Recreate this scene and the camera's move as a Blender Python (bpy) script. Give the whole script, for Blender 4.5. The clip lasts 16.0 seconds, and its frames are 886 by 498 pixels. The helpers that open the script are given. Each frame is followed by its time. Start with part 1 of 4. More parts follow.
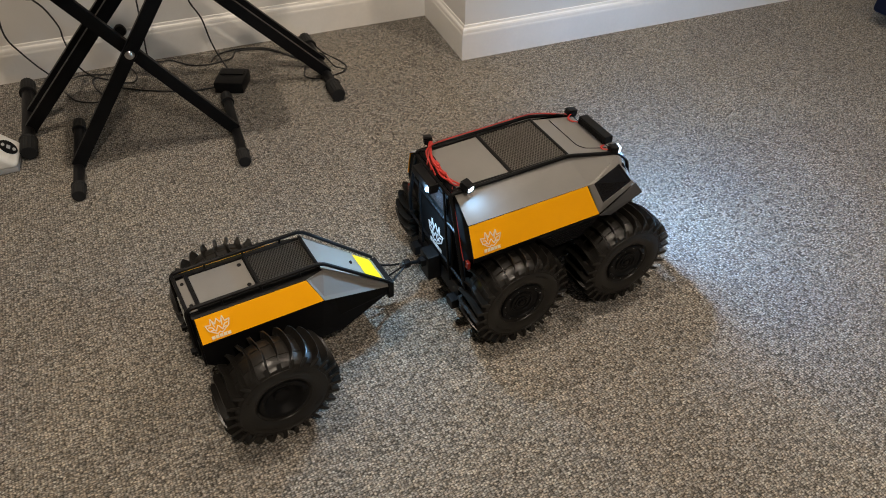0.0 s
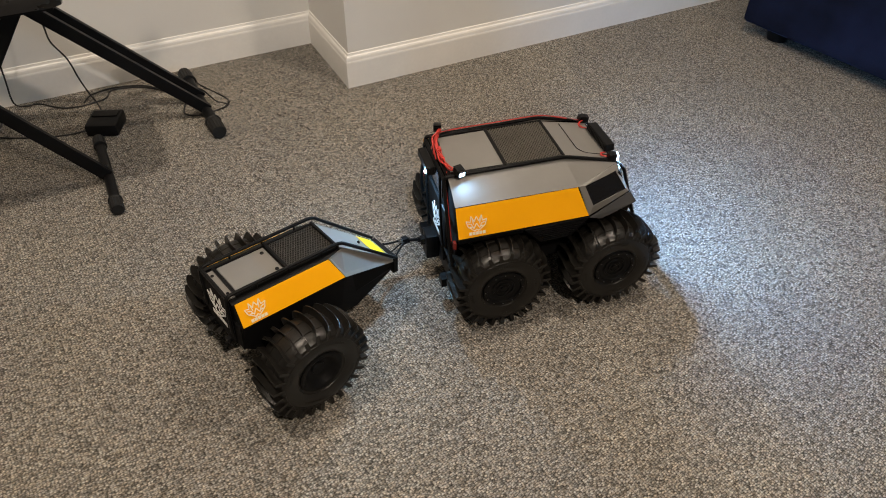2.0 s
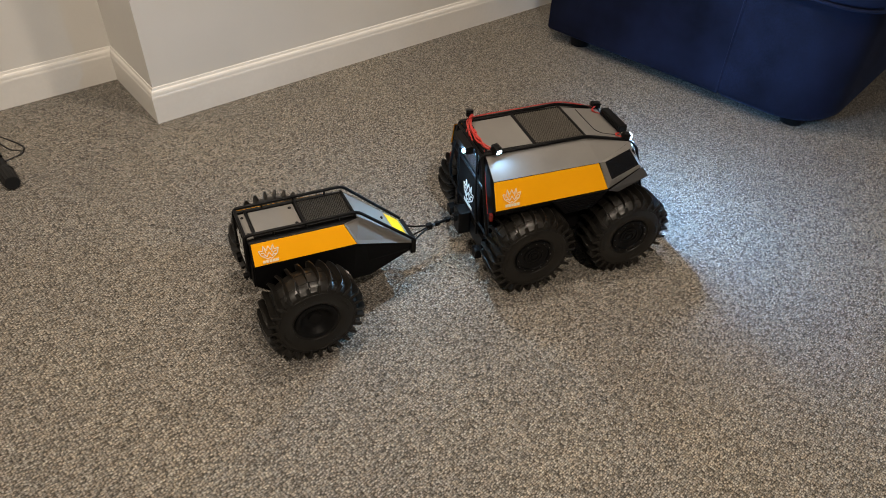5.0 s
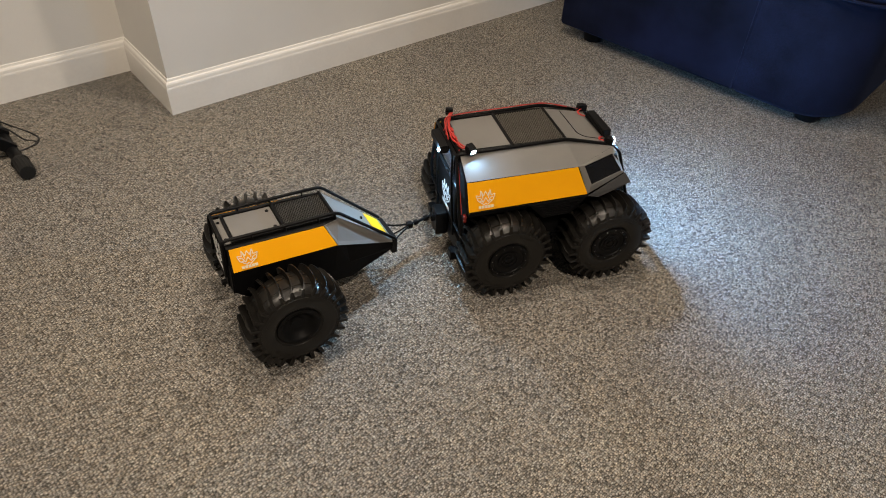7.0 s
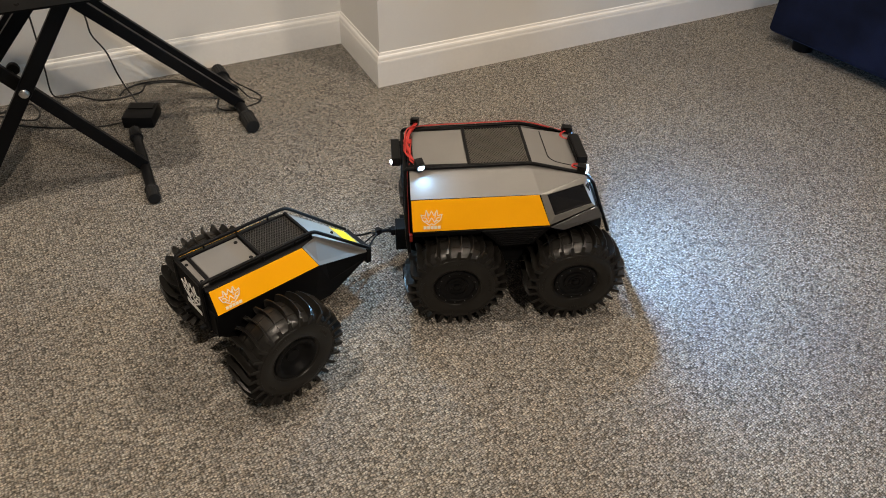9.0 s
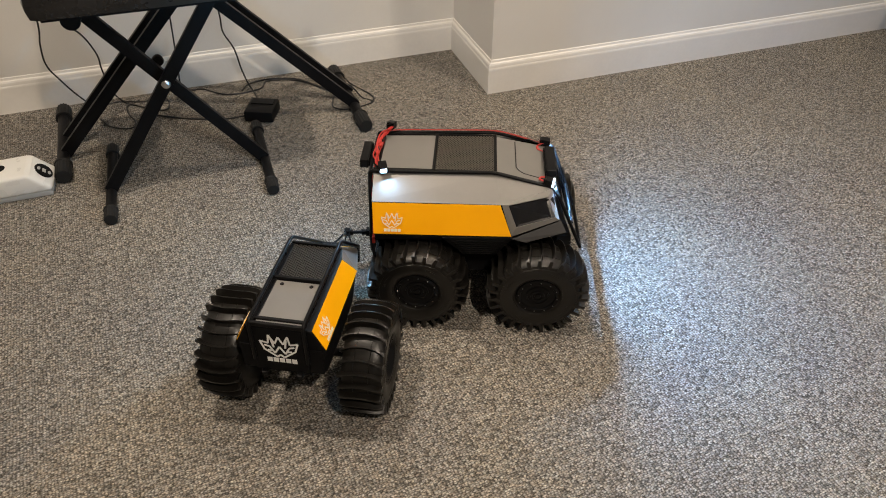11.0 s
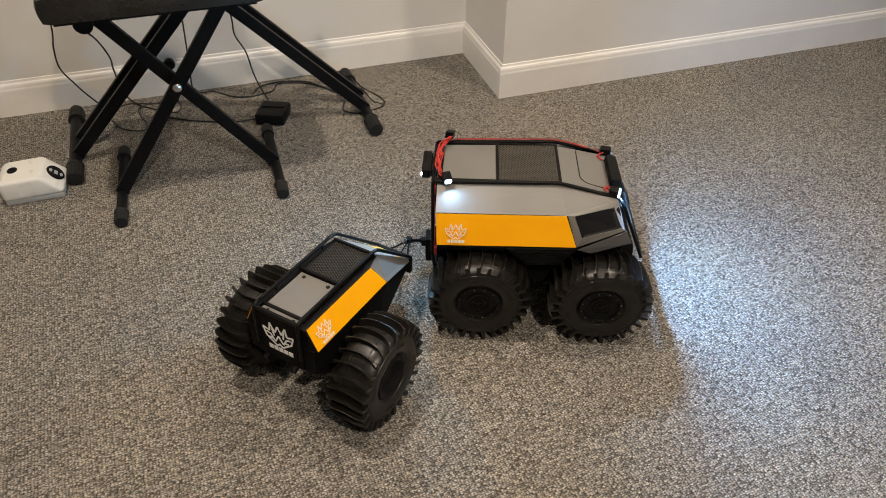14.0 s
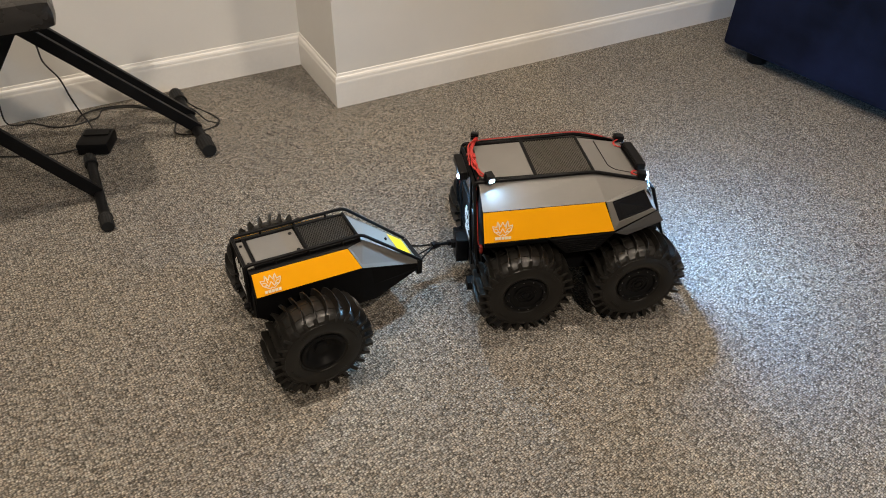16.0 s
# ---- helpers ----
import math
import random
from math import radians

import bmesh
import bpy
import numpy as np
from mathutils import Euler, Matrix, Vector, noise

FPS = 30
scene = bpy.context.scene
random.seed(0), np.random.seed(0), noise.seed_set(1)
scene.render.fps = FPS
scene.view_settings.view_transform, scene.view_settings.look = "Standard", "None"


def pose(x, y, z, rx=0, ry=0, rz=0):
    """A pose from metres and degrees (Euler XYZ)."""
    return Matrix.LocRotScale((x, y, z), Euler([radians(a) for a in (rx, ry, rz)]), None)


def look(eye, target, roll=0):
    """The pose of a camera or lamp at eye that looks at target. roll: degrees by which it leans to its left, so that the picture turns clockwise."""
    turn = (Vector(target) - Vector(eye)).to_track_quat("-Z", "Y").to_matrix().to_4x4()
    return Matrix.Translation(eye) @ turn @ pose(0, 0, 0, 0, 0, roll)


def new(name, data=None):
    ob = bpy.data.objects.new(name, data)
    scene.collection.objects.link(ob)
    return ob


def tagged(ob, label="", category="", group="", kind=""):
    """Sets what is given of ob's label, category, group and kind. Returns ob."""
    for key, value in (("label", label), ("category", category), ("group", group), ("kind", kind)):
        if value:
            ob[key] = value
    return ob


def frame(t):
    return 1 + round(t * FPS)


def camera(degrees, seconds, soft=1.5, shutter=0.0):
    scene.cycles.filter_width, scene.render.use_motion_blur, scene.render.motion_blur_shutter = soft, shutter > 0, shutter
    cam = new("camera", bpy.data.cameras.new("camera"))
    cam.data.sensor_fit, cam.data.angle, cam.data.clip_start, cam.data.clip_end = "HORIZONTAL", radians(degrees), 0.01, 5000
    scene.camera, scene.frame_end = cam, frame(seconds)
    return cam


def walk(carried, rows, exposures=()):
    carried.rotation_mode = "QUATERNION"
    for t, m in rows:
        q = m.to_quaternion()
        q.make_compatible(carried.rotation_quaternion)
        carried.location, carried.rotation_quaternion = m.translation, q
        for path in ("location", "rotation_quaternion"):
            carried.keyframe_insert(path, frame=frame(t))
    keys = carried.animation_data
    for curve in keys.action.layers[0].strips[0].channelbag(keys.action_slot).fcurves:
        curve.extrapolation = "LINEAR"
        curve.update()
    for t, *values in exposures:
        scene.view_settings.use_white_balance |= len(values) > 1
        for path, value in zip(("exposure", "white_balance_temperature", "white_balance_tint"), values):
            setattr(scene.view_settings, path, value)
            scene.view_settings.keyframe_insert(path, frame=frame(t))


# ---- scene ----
cam = camera(65.5, 16.0, soft=1.0)
PATH = [
    (0, (-0.751, -1.804, 1.03), (-0.23, -0.44, -0.337), 0.1),
    (0.5, (-0.718, -1.805, 1.036), (-0.137, -0.462, -0.327), 0.5),
    (1, (-0.687, -1.796, 1.043), (-0.073, -0.461, -0.314), 0.5),
    (1.5, (-0.665, -1.788, 1.042), (-0.018, -0.463, -0.309), 0.7),
    (2, (-0.625, -1.799, 1.054), (0.071, -0.493, -0.291), 0.8),
    (2.5, (-0.579, -1.822, 1.058), (0.199, -0.555, -0.28), 1.4),
    (3, (-0.551, -1.836, 1.062), (0.285, -0.6, -0.27), 1.5),
    (3.5, (-0.526, -1.851, 1.07), (0.351, -0.643, -0.261), 1.4),
    (4, (-0.502, -1.866, 1.074), (0.428, -0.689, -0.248), 1.8),
    (4.5, (-0.489, -1.878, 1.078), (0.474, -0.721, -0.238), 2.0),
    (4.7, (-0.489, -1.879, 1.078), (0.485, -0.728, -0.236), 2.2),
    (6.8, (-0.53, -1.867, 1.063), (0.471, -0.724, -0.237), 3.3),
    (7, (-0.525, -1.859, 1.064), (0.456, -0.715, -0.25), 3.0),
    (7.5, (-0.552, -1.851, 1.049), (0.423, -0.693, -0.258), 3.4),
    (8, (-0.599, -1.842, 1.048), (0.29, -0.625, -0.266), 3.1),
    (8.5, (-0.651, -1.822, 1.043), (0.116, -0.53, -0.277), 2.4),
    (9, (-0.688, -1.812, 1.043), (-0.005, -0.478, -0.281), 1.6),
    (9.5, (-0.72, -1.802, 1.045), (-0.102, -0.437, -0.279), 1.1),
    (10, (-0.748, -1.798, 1.046), (-0.196, -0.402, -0.275), 0.3),
    (10.2, (-0.754, -1.804, 1.04), (-0.222, -0.39, -0.271), -0.0),
    (12.3, (-0.789, -1.788, 1.047), (-0.313, -0.352, -0.261), 0.4),
    (12.5, (-0.788, -1.788, 1.046), (-0.318, -0.352, -0.264), 0.3),
    (13, (-0.791, -1.785, 1.047), (-0.321, -0.346, -0.261), 0.4),
    (13.5, (-0.783, -1.782, 1.046), (-0.315, -0.342, -0.261), 0.4),
    (14, (-0.766, -1.786, 1.049), (-0.295, -0.347, -0.257), 0.2),
    (14.5, (-0.736, -1.796, 1.054), (-0.25, -0.36, -0.25), -0.1),
    (15, (-0.707, -1.8, 1.058), (-0.169, -0.378, -0.241), -0.1),
    (15.5, (-0.661, -1.812, 1.061), (-0.014, -0.434, -0.236), 0.4),
    (16, (-0.628, -1.829, 1.061), (0.109, -0.498, -0.237), 1.3),
]
walk(cam, [(t, look(eye, target, roll)) for t, eye, target, roll in PATH],
     exposures=[(0.0, 0.06), (0.5, 0.28), (2.0, 0.25), (8.0, 0.25), (10.0, 0.33), (12.5, 0.4), (14.0, 0.39), (16.0, 0.34)])
TRUCK = [
    (0, -0.2136, -0.8752, 5.69),
    (0.5, -0.1380, -0.8653, 3.50),
    (1, -0.0687, -0.8661, 0.05),
    (1.5, 0.0006, -0.8696, -6.09),
    (2, 0.0718, -0.8816, -12.05),
    (2.5, 0.1476, -0.9028, -17.81),
    (3, 0.2240, -0.9280, -21.50),
    (3.5, 0.2995, -0.9598, -22.66),
    (4, 0.3843, -0.9874, -20.85),
    (4.5, 0.4759, -1.0165, -20.54),
    (4.7, 0.5128, -1.0244, -19.43),
    (5.75, 0.5881, -1.0519, -21.50),
    (6.8, 0.4940, -1.0194, -22.42),
    (7, 0.4587, -1.0133, -22.58),
    (7.5, 0.3192, -0.9678, -21.58),
    (8, 0.1449, -0.9189, -21.64),
    (8.5, 0.0450, -0.8870, -21.64),
    (9, -0.0540, -0.8540, -21.06),
    (9.5, -0.1413, -0.8256, -21.48),
    (10, -0.2228, -0.7977, -21.49),
    (10.2, -0.2495, -0.7840, -22.05),
    (12.3, -0.3756, -0.7444, -20.61),
    (12.5, -0.3756, -0.7462, -20.36),
    (13, -0.3756, -0.7453, -20.50),
    (13.5, -0.3224, -0.7642, -20.56),
    (14, -0.2362, -0.7922, -20.74),
    (14.5, -0.1470, -0.8223, -20.15),
    (15, -0.0433, -0.8528, -19.99),
    (15.5, 0.0646, -0.8875, -20.30),
    (16, 0.1660, -0.9188, -19.33),
]
TRAILER = [
    (0, -0.7981, -0.9642, 9.92),
    (0.5, -0.7270, -0.9532, 10.84),
    (1, -0.6529, -0.9405, 11.81),
    (1.5, -0.5821, -0.9243, 13.61),
    (2, -0.5104, -0.9079, 13.59),
    (2.5, -0.4349, -0.8904, 11.73),
    (3, -0.3570, -0.8764, 7.58),
    (3.5, -0.2891, -0.8681, 0.64),
    (4, -0.2149, -0.8706, -5.66),
    (4.5, -0.1308, -0.8814, -9.71),
    (4.7, -0.0978, -0.8851, -11.56),
    (5.75, -0.0259, -0.8940, -14.30),
    (6.8, -0.1178, -0.8814, -10.44),
    (7, -0.1452, -0.8779, -9.64),
    (7.5, -0.2802, -0.8580, -6.00),
    (8, -0.4456, -0.8482, 2.12),
    (8.5, -0.5367, -0.8527, 9.24),
    (9, -0.6171, -0.8683, 16.90),
    (9.5, -0.6780, -0.8937, 28.89),
    (10, -0.7197, -0.9198, 40.01),
    (10.2, -0.7290, -0.9335, 46.96),
    (12.3, -0.7461, -0.9622, 69.11),
    (12.5, -0.7447, -0.9599, 69.94),
    (13, -0.7456, -0.9581, 69.96),
    (13.5, -0.7411, -0.9582, 60.35),
    (14, -0.7269, -0.9300, 42.49),
    (14.5, -0.6883, -0.8963, 28.36),
    (15, -0.6137, -0.8639, 16.00),
    (15.5, -0.5223, -0.8459, 6.65),
    (16, -0.4243, -0.8440, -0.04),
]

# ---- light ----
world = bpy.data.worlds.new("world")
scene.world = world
world.use_nodes = True
world.node_tree.nodes["Background"].inputs[0].default_value = (0.75, 0.87, 1.0, 1)
world.node_tree.nodes["Background"].inputs[1].default_value = 0.0


def downlight(x, y, watts, colour):
    """A recessed ceiling spot shining straight down."""
    data = bpy.data.lights.new("downlight", "SPOT")
    data.spot_size, data.spot_blend, data.shadow_soft_size, data.energy, data.color = radians(150), 0.75, 0.045, watts, colour
    ob = new("downlight", data)
    ob.matrix_world = pose(x, y, 2.385)
    return ob


WARM = (1.0, 0.842, 0.68)
LAMPS = ((-1.04, -0.72, 95), (0.50, -0.78, 75), (2.45, -0.7, 12), (-0.4, -2.6, 154))
for lx, ly, power in LAMPS:
    downlight(lx, ly, power, WARM)


# ---- materials ----
def nodes_of(name):
    m = bpy.data.materials.new(name)
    m.use_nodes = True
    nt = m.node_tree
    return m, nt, nt.nodes["Principled BSDF"], nt.links.new


def coords(nt, scale=(1, 1, 1), rot=(0, 0, 0)):
    tc = nt.nodes.new("ShaderNodeTexCoord")
    mp = nt.nodes.new("ShaderNodeMapping")
    mp.inputs["Scale"].default_value = scale
    mp.inputs["Rotation"].default_value = rot
    nt.links.new(tc.outputs["Object"], mp.inputs[0])
    return mp.outputs[0]


def noise_tex(nt, vec, scale, detail=3.0, rough=0.55):
    n = nt.nodes.new("ShaderNodeTexNoise")
    n.inputs["Scale"].default_value, n.inputs["Detail"].default_value, n.inputs["Roughness"].default_value = scale, detail, rough
    nt.links.new(vec, n.inputs["Vector"])
    return n


def ramp(nt, fac, stops):
    r = nt.nodes.new("ShaderNodeValToRGB")
    while len(r.color_ramp.elements) < len(stops):
        r.color_ramp.elements.new(0.5)
    for e, (p, c) in zip(r.color_ramp.elements, stops):
        e.position, e.color = p, (*c, 1)
    nt.links.new(fac, r.inputs[0])
    return r


def mix(nt, a, b, fac, mode="MIX"):
    m = nt.nodes.new("ShaderNodeMix")
    m.data_type, m.blend_type = "RGBA", mode
    if isinstance(fac, float):
        m.inputs[0].default_value = fac
    else:
        nt.links.new(fac, m.inputs[0])
    for v, k in ((a, 6), (b, 7)):
        if isinstance(v, tuple):
            m.inputs[k].default_value = (*v, 1)
        else:
            nt.links.new(v, m.inputs[k])
    return m.outputs[2]


def maths(nt, op, a, b):
    m = nt.nodes.new("ShaderNodeMath")
    m.operation = op
    for v, k in ((a, 0), (b, 1)):
        if isinstance(v, (int, float)):
            m.inputs[k].default_value = v
        else:
            nt.links.new(v, m.inputs[k])
    return m.outputs[0]


def surface(name, colour, rough=0.5, metal=0.0, spec=0.5, var=0.12, grain=300.0, blotch=9.0, bump=0.05, rough_var=0.12, dist=0.0004):
    """A worn solid surface: fine grain and broad blotches in colour and gloss, slight relief."""
    m, nt, b, link = nodes_of(name)
    v = coords(nt)
    big, fine = noise_tex(nt, v, blotch, 4), noise_tex(nt, v, grain, 2)
    dark = tuple(c * (1 - var) for c in colour)
    light = tuple(min(1, c * (1 + var)) for c in colour)
    r1 = ramp(nt, big.outputs[0], ((0.3, dark), (0.7, light)))
    r2 = ramp(nt, fine.outputs[0], ((0.3, (1 - var * 0.7,) * 3), (0.7, (1, 1, 1))))
    link(mix(nt, r1.outputs[0], r2.outputs[0], 1.0, "MULTIPLY"), b.inputs["Base Color"])
    rr = nt.nodes.new("ShaderNodeMapRange")
    rr.inputs[3].default_value, rr.inputs[4].default_value = max(0.03, rough - rough_var), min(1, rough + rough_var)
    link(big.outputs[0], rr.inputs[0])
    link(rr.outputs[0], b.inputs["Roughness"])
    b.inputs["Metallic"].default_value = metal
    b.inputs["Specular IOR Level"].default_value = spec
    bp = nt.nodes.new("ShaderNodeBump")
    bp.inputs["Strength"].default_value, bp.inputs["Distance"].default_value = bump, dist
    link(fine.outputs[0], bp.inputs["Height"])
    link(bp.outputs[0], b.inputs["Normal"])
    return m


def carpet_material():
    """Flecked loop pile: staggered loops of mixed yarn, shade painted dark between them, in faint rows."""
    m, nt, b, link = nodes_of("carpet_loops")
    base = coords(nt, (1, 1, 1), (0, 0, radians(-6)))
    wob = noise_tex(nt, base, 60, 2)
    off = nt.nodes.new("ShaderNodeVectorMath")
    off.operation = "MULTIPLY_ADD"
    link(wob.outputs["Color"], off.inputs[0])
    off.inputs[1].default_value = (0.005, 0.003, 0)
    link(base, off.inputs[2])
    mp = nt.nodes.new("ShaderNodeMapping")
    mp.inputs["Scale"].default_value = (190, 270, 1)
    link(off.outputs[0], mp.inputs[0])
    vor = nt.nodes.new("ShaderNodeTexVoronoi")
    vor.voronoi_dimensions = "2D"
    vor.inputs["Scale"].default_value, vor.inputs["Randomness"].default_value = 1.0, 0.55
    link(mp.outputs[0], vor.inputs["Vector"])
    sep = nt.nodes.new("ShaderNodeSeparateColor")
    link(vor.outputs["Color"], sep.inputs[0])
    yarn = ramp(nt, sep.outputs[0], ((0.0, (0.10, 0.096, 0.088)), (0.25, (0.18, 0.172, 0.158)), (0.6, (0.255, 0.243, 0.224)), (0.85, (0.31, 0.297, 0.274)), (1.0, (0.37, 0.358, 0.33))))
    hue = ramp(nt, sep.outputs[2], ((0.2, (1.05, 1.0, 0.94)), (0.55, (1.0, 1.0, 1.0)), (0.9, (0.97, 1.0, 1.03))))
    strand = nt.nodes.new("ShaderNodeMapping")
    strand.inputs["Scale"].default_value = (250, 430, 1)
    strand.inputs["Rotation"].default_value = (0, 0, radians(24))
    link(base, strand.inputs[0])
    fleck = noise_tex(nt, strand.outputs[0], 1.0, 3, 0.6)
    mott = ramp(nt, fleck.outputs[0], ((0.40, (0.48, 0.475, 0.47)), (0.5, (0.96, 0.95, 0.93)), (0.60, (1.38, 1.36, 1.315))))
    wide = noise_tex(nt, base, 2.2, 4)
    wear = ramp(nt, wide.outputs[0], ((0.35, (0.9, 0.9, 0.92)), (0.65, (1.06, 1.04, 1.0))))
    clump = noise_tex(nt, base, 55, 2)
    tuft = ramp(nt, clump.outputs[0], ((0.35, (0.91, 0.91, 0.91)), (0.65, (1.08, 1.08, 1.075))))
    # shade down between the loops, put into the colour; loop tops a little lighter
    gap_shade = ramp(nt, vor.outputs["Distance"], ((0.26, (1.13, 1.13, 1.13)), (0.66, (0.36, 0.35, 0.34))))
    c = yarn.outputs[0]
    for layer in (hue, mott, gap_shade, tuft, wear):
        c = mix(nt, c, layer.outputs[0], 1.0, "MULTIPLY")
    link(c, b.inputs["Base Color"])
    b.inputs["Roughness"].default_value = 0.95
    b.inputs["Specular IOR Level"].default_value = 0.15
    fuzz = noise_tex(nt, base, 900, 2)
    hgt = maths(nt, "SUBTRACT", maths(nt, "MULTIPLY", fuzz.outputs[0], 0.35), vor.outputs["Distance"])
    hgt = maths(nt, "ADD", hgt, maths(nt, "MULTIPLY", sep.outputs[1], 0.6))
    bp = nt.nodes.new("ShaderNodeBump")
    bp.inputs["Strength"].default_value, bp.inputs["Distance"].default_value = 0.6, 0.0022
    link(hgt, bp.inputs["Height"])
    link(bp.outputs[0], b.inputs["Normal"])
    return m


def fabric_material():
    m, nt, b, link = nodes_of("navy_velour")
    v = coords(nt)
    big, fine = noise_tex(nt, v, 5, 5), noise_tex(nt, v, 420, 2)
    r1 = ramp(nt, big.outputs[0], ((0.35, (0.0022, 0.0031, 0.0080)), (0.65, (0.0082, 0.0110, 0.027))))
    r2 = ramp(nt, fine.outputs[0], ((0.3, (0.6, 0.6, 0.62)), (0.7, (1.25, 1.25, 1.3))))
    link(mix(nt, r1.outputs[0], r2.outputs[0], 1.0, "MULTIPLY"), b.inputs["Base Color"])
    b.inputs["Roughness"].default_value = 0.85
    b.inputs["Sheen Weight"].default_value = 0.06
    b.inputs["Specular IOR Level"].default_value = 0.12
    b.inputs["Sheen Roughness"].default_value = 0.4
    b.inputs["Sheen Tint"].default_value = (0.3, 0.45, 1, 1)
    bp = nt.nodes.new("ShaderNodeBump")
    bp.inputs["Strength"].default_value, bp.inputs["Distance"].default_value = 0.5, 0.0015
    link(fine.outputs[0], bp.inputs["Height"])
    link(bp.outputs[0], b.inputs["Normal"])
    return m


def glow_material(name, colour, strength, body=0.9):
    m, nt, b, link = nodes_of(name)
    b.inputs["Base Color"].default_value = (body, body, body, 1)
    b.inputs["Emission Color"].default_value = (*colour, 1)
    b.inputs["Emission Strength"].default_value = strength
    return m


CARPET = carpet_material()
NAVY = fabric_material()
WALL_GREY = surface("wall_paint_grey", (0.71, 0.695, 0.66), 0.7, var=0.04, grain=500, blotch=2.5, bump=0.12)
CEILING_WHITE = surface("ceiling_paint", (0.8, 0.8, 0.78), 0.85, var=0.03, grain=200)
TRIM_WHITE = surface("trim_paint_white", (0.8, 0.78, 0.74), 0.4, var=0.04, grain=90, blotch=5, bump=0.05)
BLACK_STEEL = surface("black_powder_coat", (0.0055, 0.0055, 0.006), 0.42, spec=0.12, var=0.25, grain=700, bump=0.25)
BLACK_PLASTIC = surface("black_plastic", (0.0058, 0.0058, 0.0062), 0.45, spec=0.13, var=0.2, grain=600, bump=0.15)
HULL_BLACK = surface("black_hull", (0.0035, 0.0035, 0.004), 0.75, spec=0.12, var=0.2, grain=500, bump=0.1)
RUBBER = surface("tyre_rubber", (0.0085, 0.0076, 0.0063), 0.36, spec=0.42, var=0.3, grain=350, blotch=30, bump=0.3, rough_var=0.1)
RUBBER_FOOT = surface("rubber_foot", (0.0095, 0.0095, 0.0095), 0.65, spec=0.3, var=0.25, grain=300, bump=0.3)
GREY_PAINT = surface("grey_satin_paint", (0.192, 0.184, 0.172), 0.43, metal=0.18, var=0.06, grain=900, blotch=14, bump=0.06)
FENDER_GREY = surface("grey_gloss_moulding", (0.07, 0.07, 0.072), 0.22, metal=0.3, var=0.08, grain=900, blotch=14, bump=0.04)
ORANGE = surface("orange_satin_vinyl", (0.98, 0.43, 0.0005), 0.42, spec=0.3, var=0.035, grain=800, blotch=10, bump=0.05)
YELLOW = surface("yellow_vinyl", (0.82, 0.47, 0.006), 0.4, var=0.04, grain=800)
EMBLEM_WHITE = surface("white_print", (0.8, 0.8, 0.78), 0.5, var=0.05)
EMBLEM_PALE = surface("pale_print", (0.88, 0.78, 0.6), 0.5, var=0.08)
STEEL = surface("bright_steel", (0.6, 0.6, 0.6), 0.28, metal=1.0, var=0.1)
DULL_STEEL = surface("dull_steel", (0.2, 0.2, 0.195), 0.4, metal=1.0, var=0.15)
DARK_GLASS = surface("smoked_window", (0.006, 0.006, 0.007), 0.12, var=0.2, bump=0.0, rough_var=0.05)
RED_WIRE = surface("red_wire_sleeve", (0.46, 0.032, 0.025), 0.45, var=0.2)
DARK_WIRE = surface("black_cable", (0.012, 0.012, 0.012), 0.5, var=0.2)
RED_LENS = surface("red_lens", (0.2, 0.02, 0.015), 0.25, var=0.1)
VINYL_SEAT = surface("black_vinyl", (0.02, 0.018, 0.0165), 0.27, var=0.25, grain=260, blotch=12, bump=0.5)
WHITE_CASE = surface("white_gloss_plastic", (0.8, 0.79, 0.74), 0.28, var=0.03, grain=300)
LIGHT_GREY_CASE = surface("pale_grey_plastic", (0.5, 0.5, 0.49), 0.4, var=0.05)
LED = glow_material("led_white", (0.275, 0.57, 1.0), 16500.0)
# emission added to a dark rim, imitating lens glare seen from the side
LED_RIM = glow_material("led_rim", (0.75, 0.88, 1.0), 2.6, 0.05)
LED_REAR = glow_material("led_white_dim", (0.34, 0.63, 1.0), 560.0)
LED_SMALL = glow_material("led_small", (0.34, 0.66, 1.0), 25000.0)
MESH_DARK = surface("mesh_black_steel", (0.04, 0.037, 0.032), 0.36, var=0.2)
MESH_GREY = surface("mesh_steel", (0.1, 0.09, 0.076), 0.38, var=0.2)


# ---- mesh helpers ----
def part(name, bm, material, parent=None, label="", smooth=False, recalc=True):
    if recalc:
        bmesh.ops.recalc_face_normals(bm, faces=bm.faces)
    me = bpy.data.meshes.new(name)
    bm.to_mesh(me)
    bm.free()
    me.materials.append(material)
    if smooth:
        me.polygons.foreach_set("use_smooth", [True] * len(me.polygons))
        me.set_sharp_from_angle(angle=radians(38))
    ob = new(name, me)
    ob.parent = parent
    if label:
        tagged(ob, label)
    return ob


def box(bm, x0, x1, y0, y1, z0, z1, bevel=0.0, m=None):
    made = bmesh.ops.create_cube(bm, size=1.0)["verts"]
    for v in made:
        v.co = Vector(((x0 + x1) / 2 + v.co.x * (x1 - x0), (y0 + y1) / 2 + v.co.y * (y1 - y0), (z0 + z1) / 2 + v.co.z * (z1 - z0)))
    if bevel:
        edges = list({e for v in made for e in v.link_edges})
        res = bmesh.ops.bevel(bm, geom=edges, offset=bevel, segments=2, affect="EDGES", profile=0.6)
        made = list({v for f in res["faces"] for v in f.verts} | {v for v in made if v.is_valid})
    if m is not None:
        for v in made:
            v.co = m @ v.co
    return made


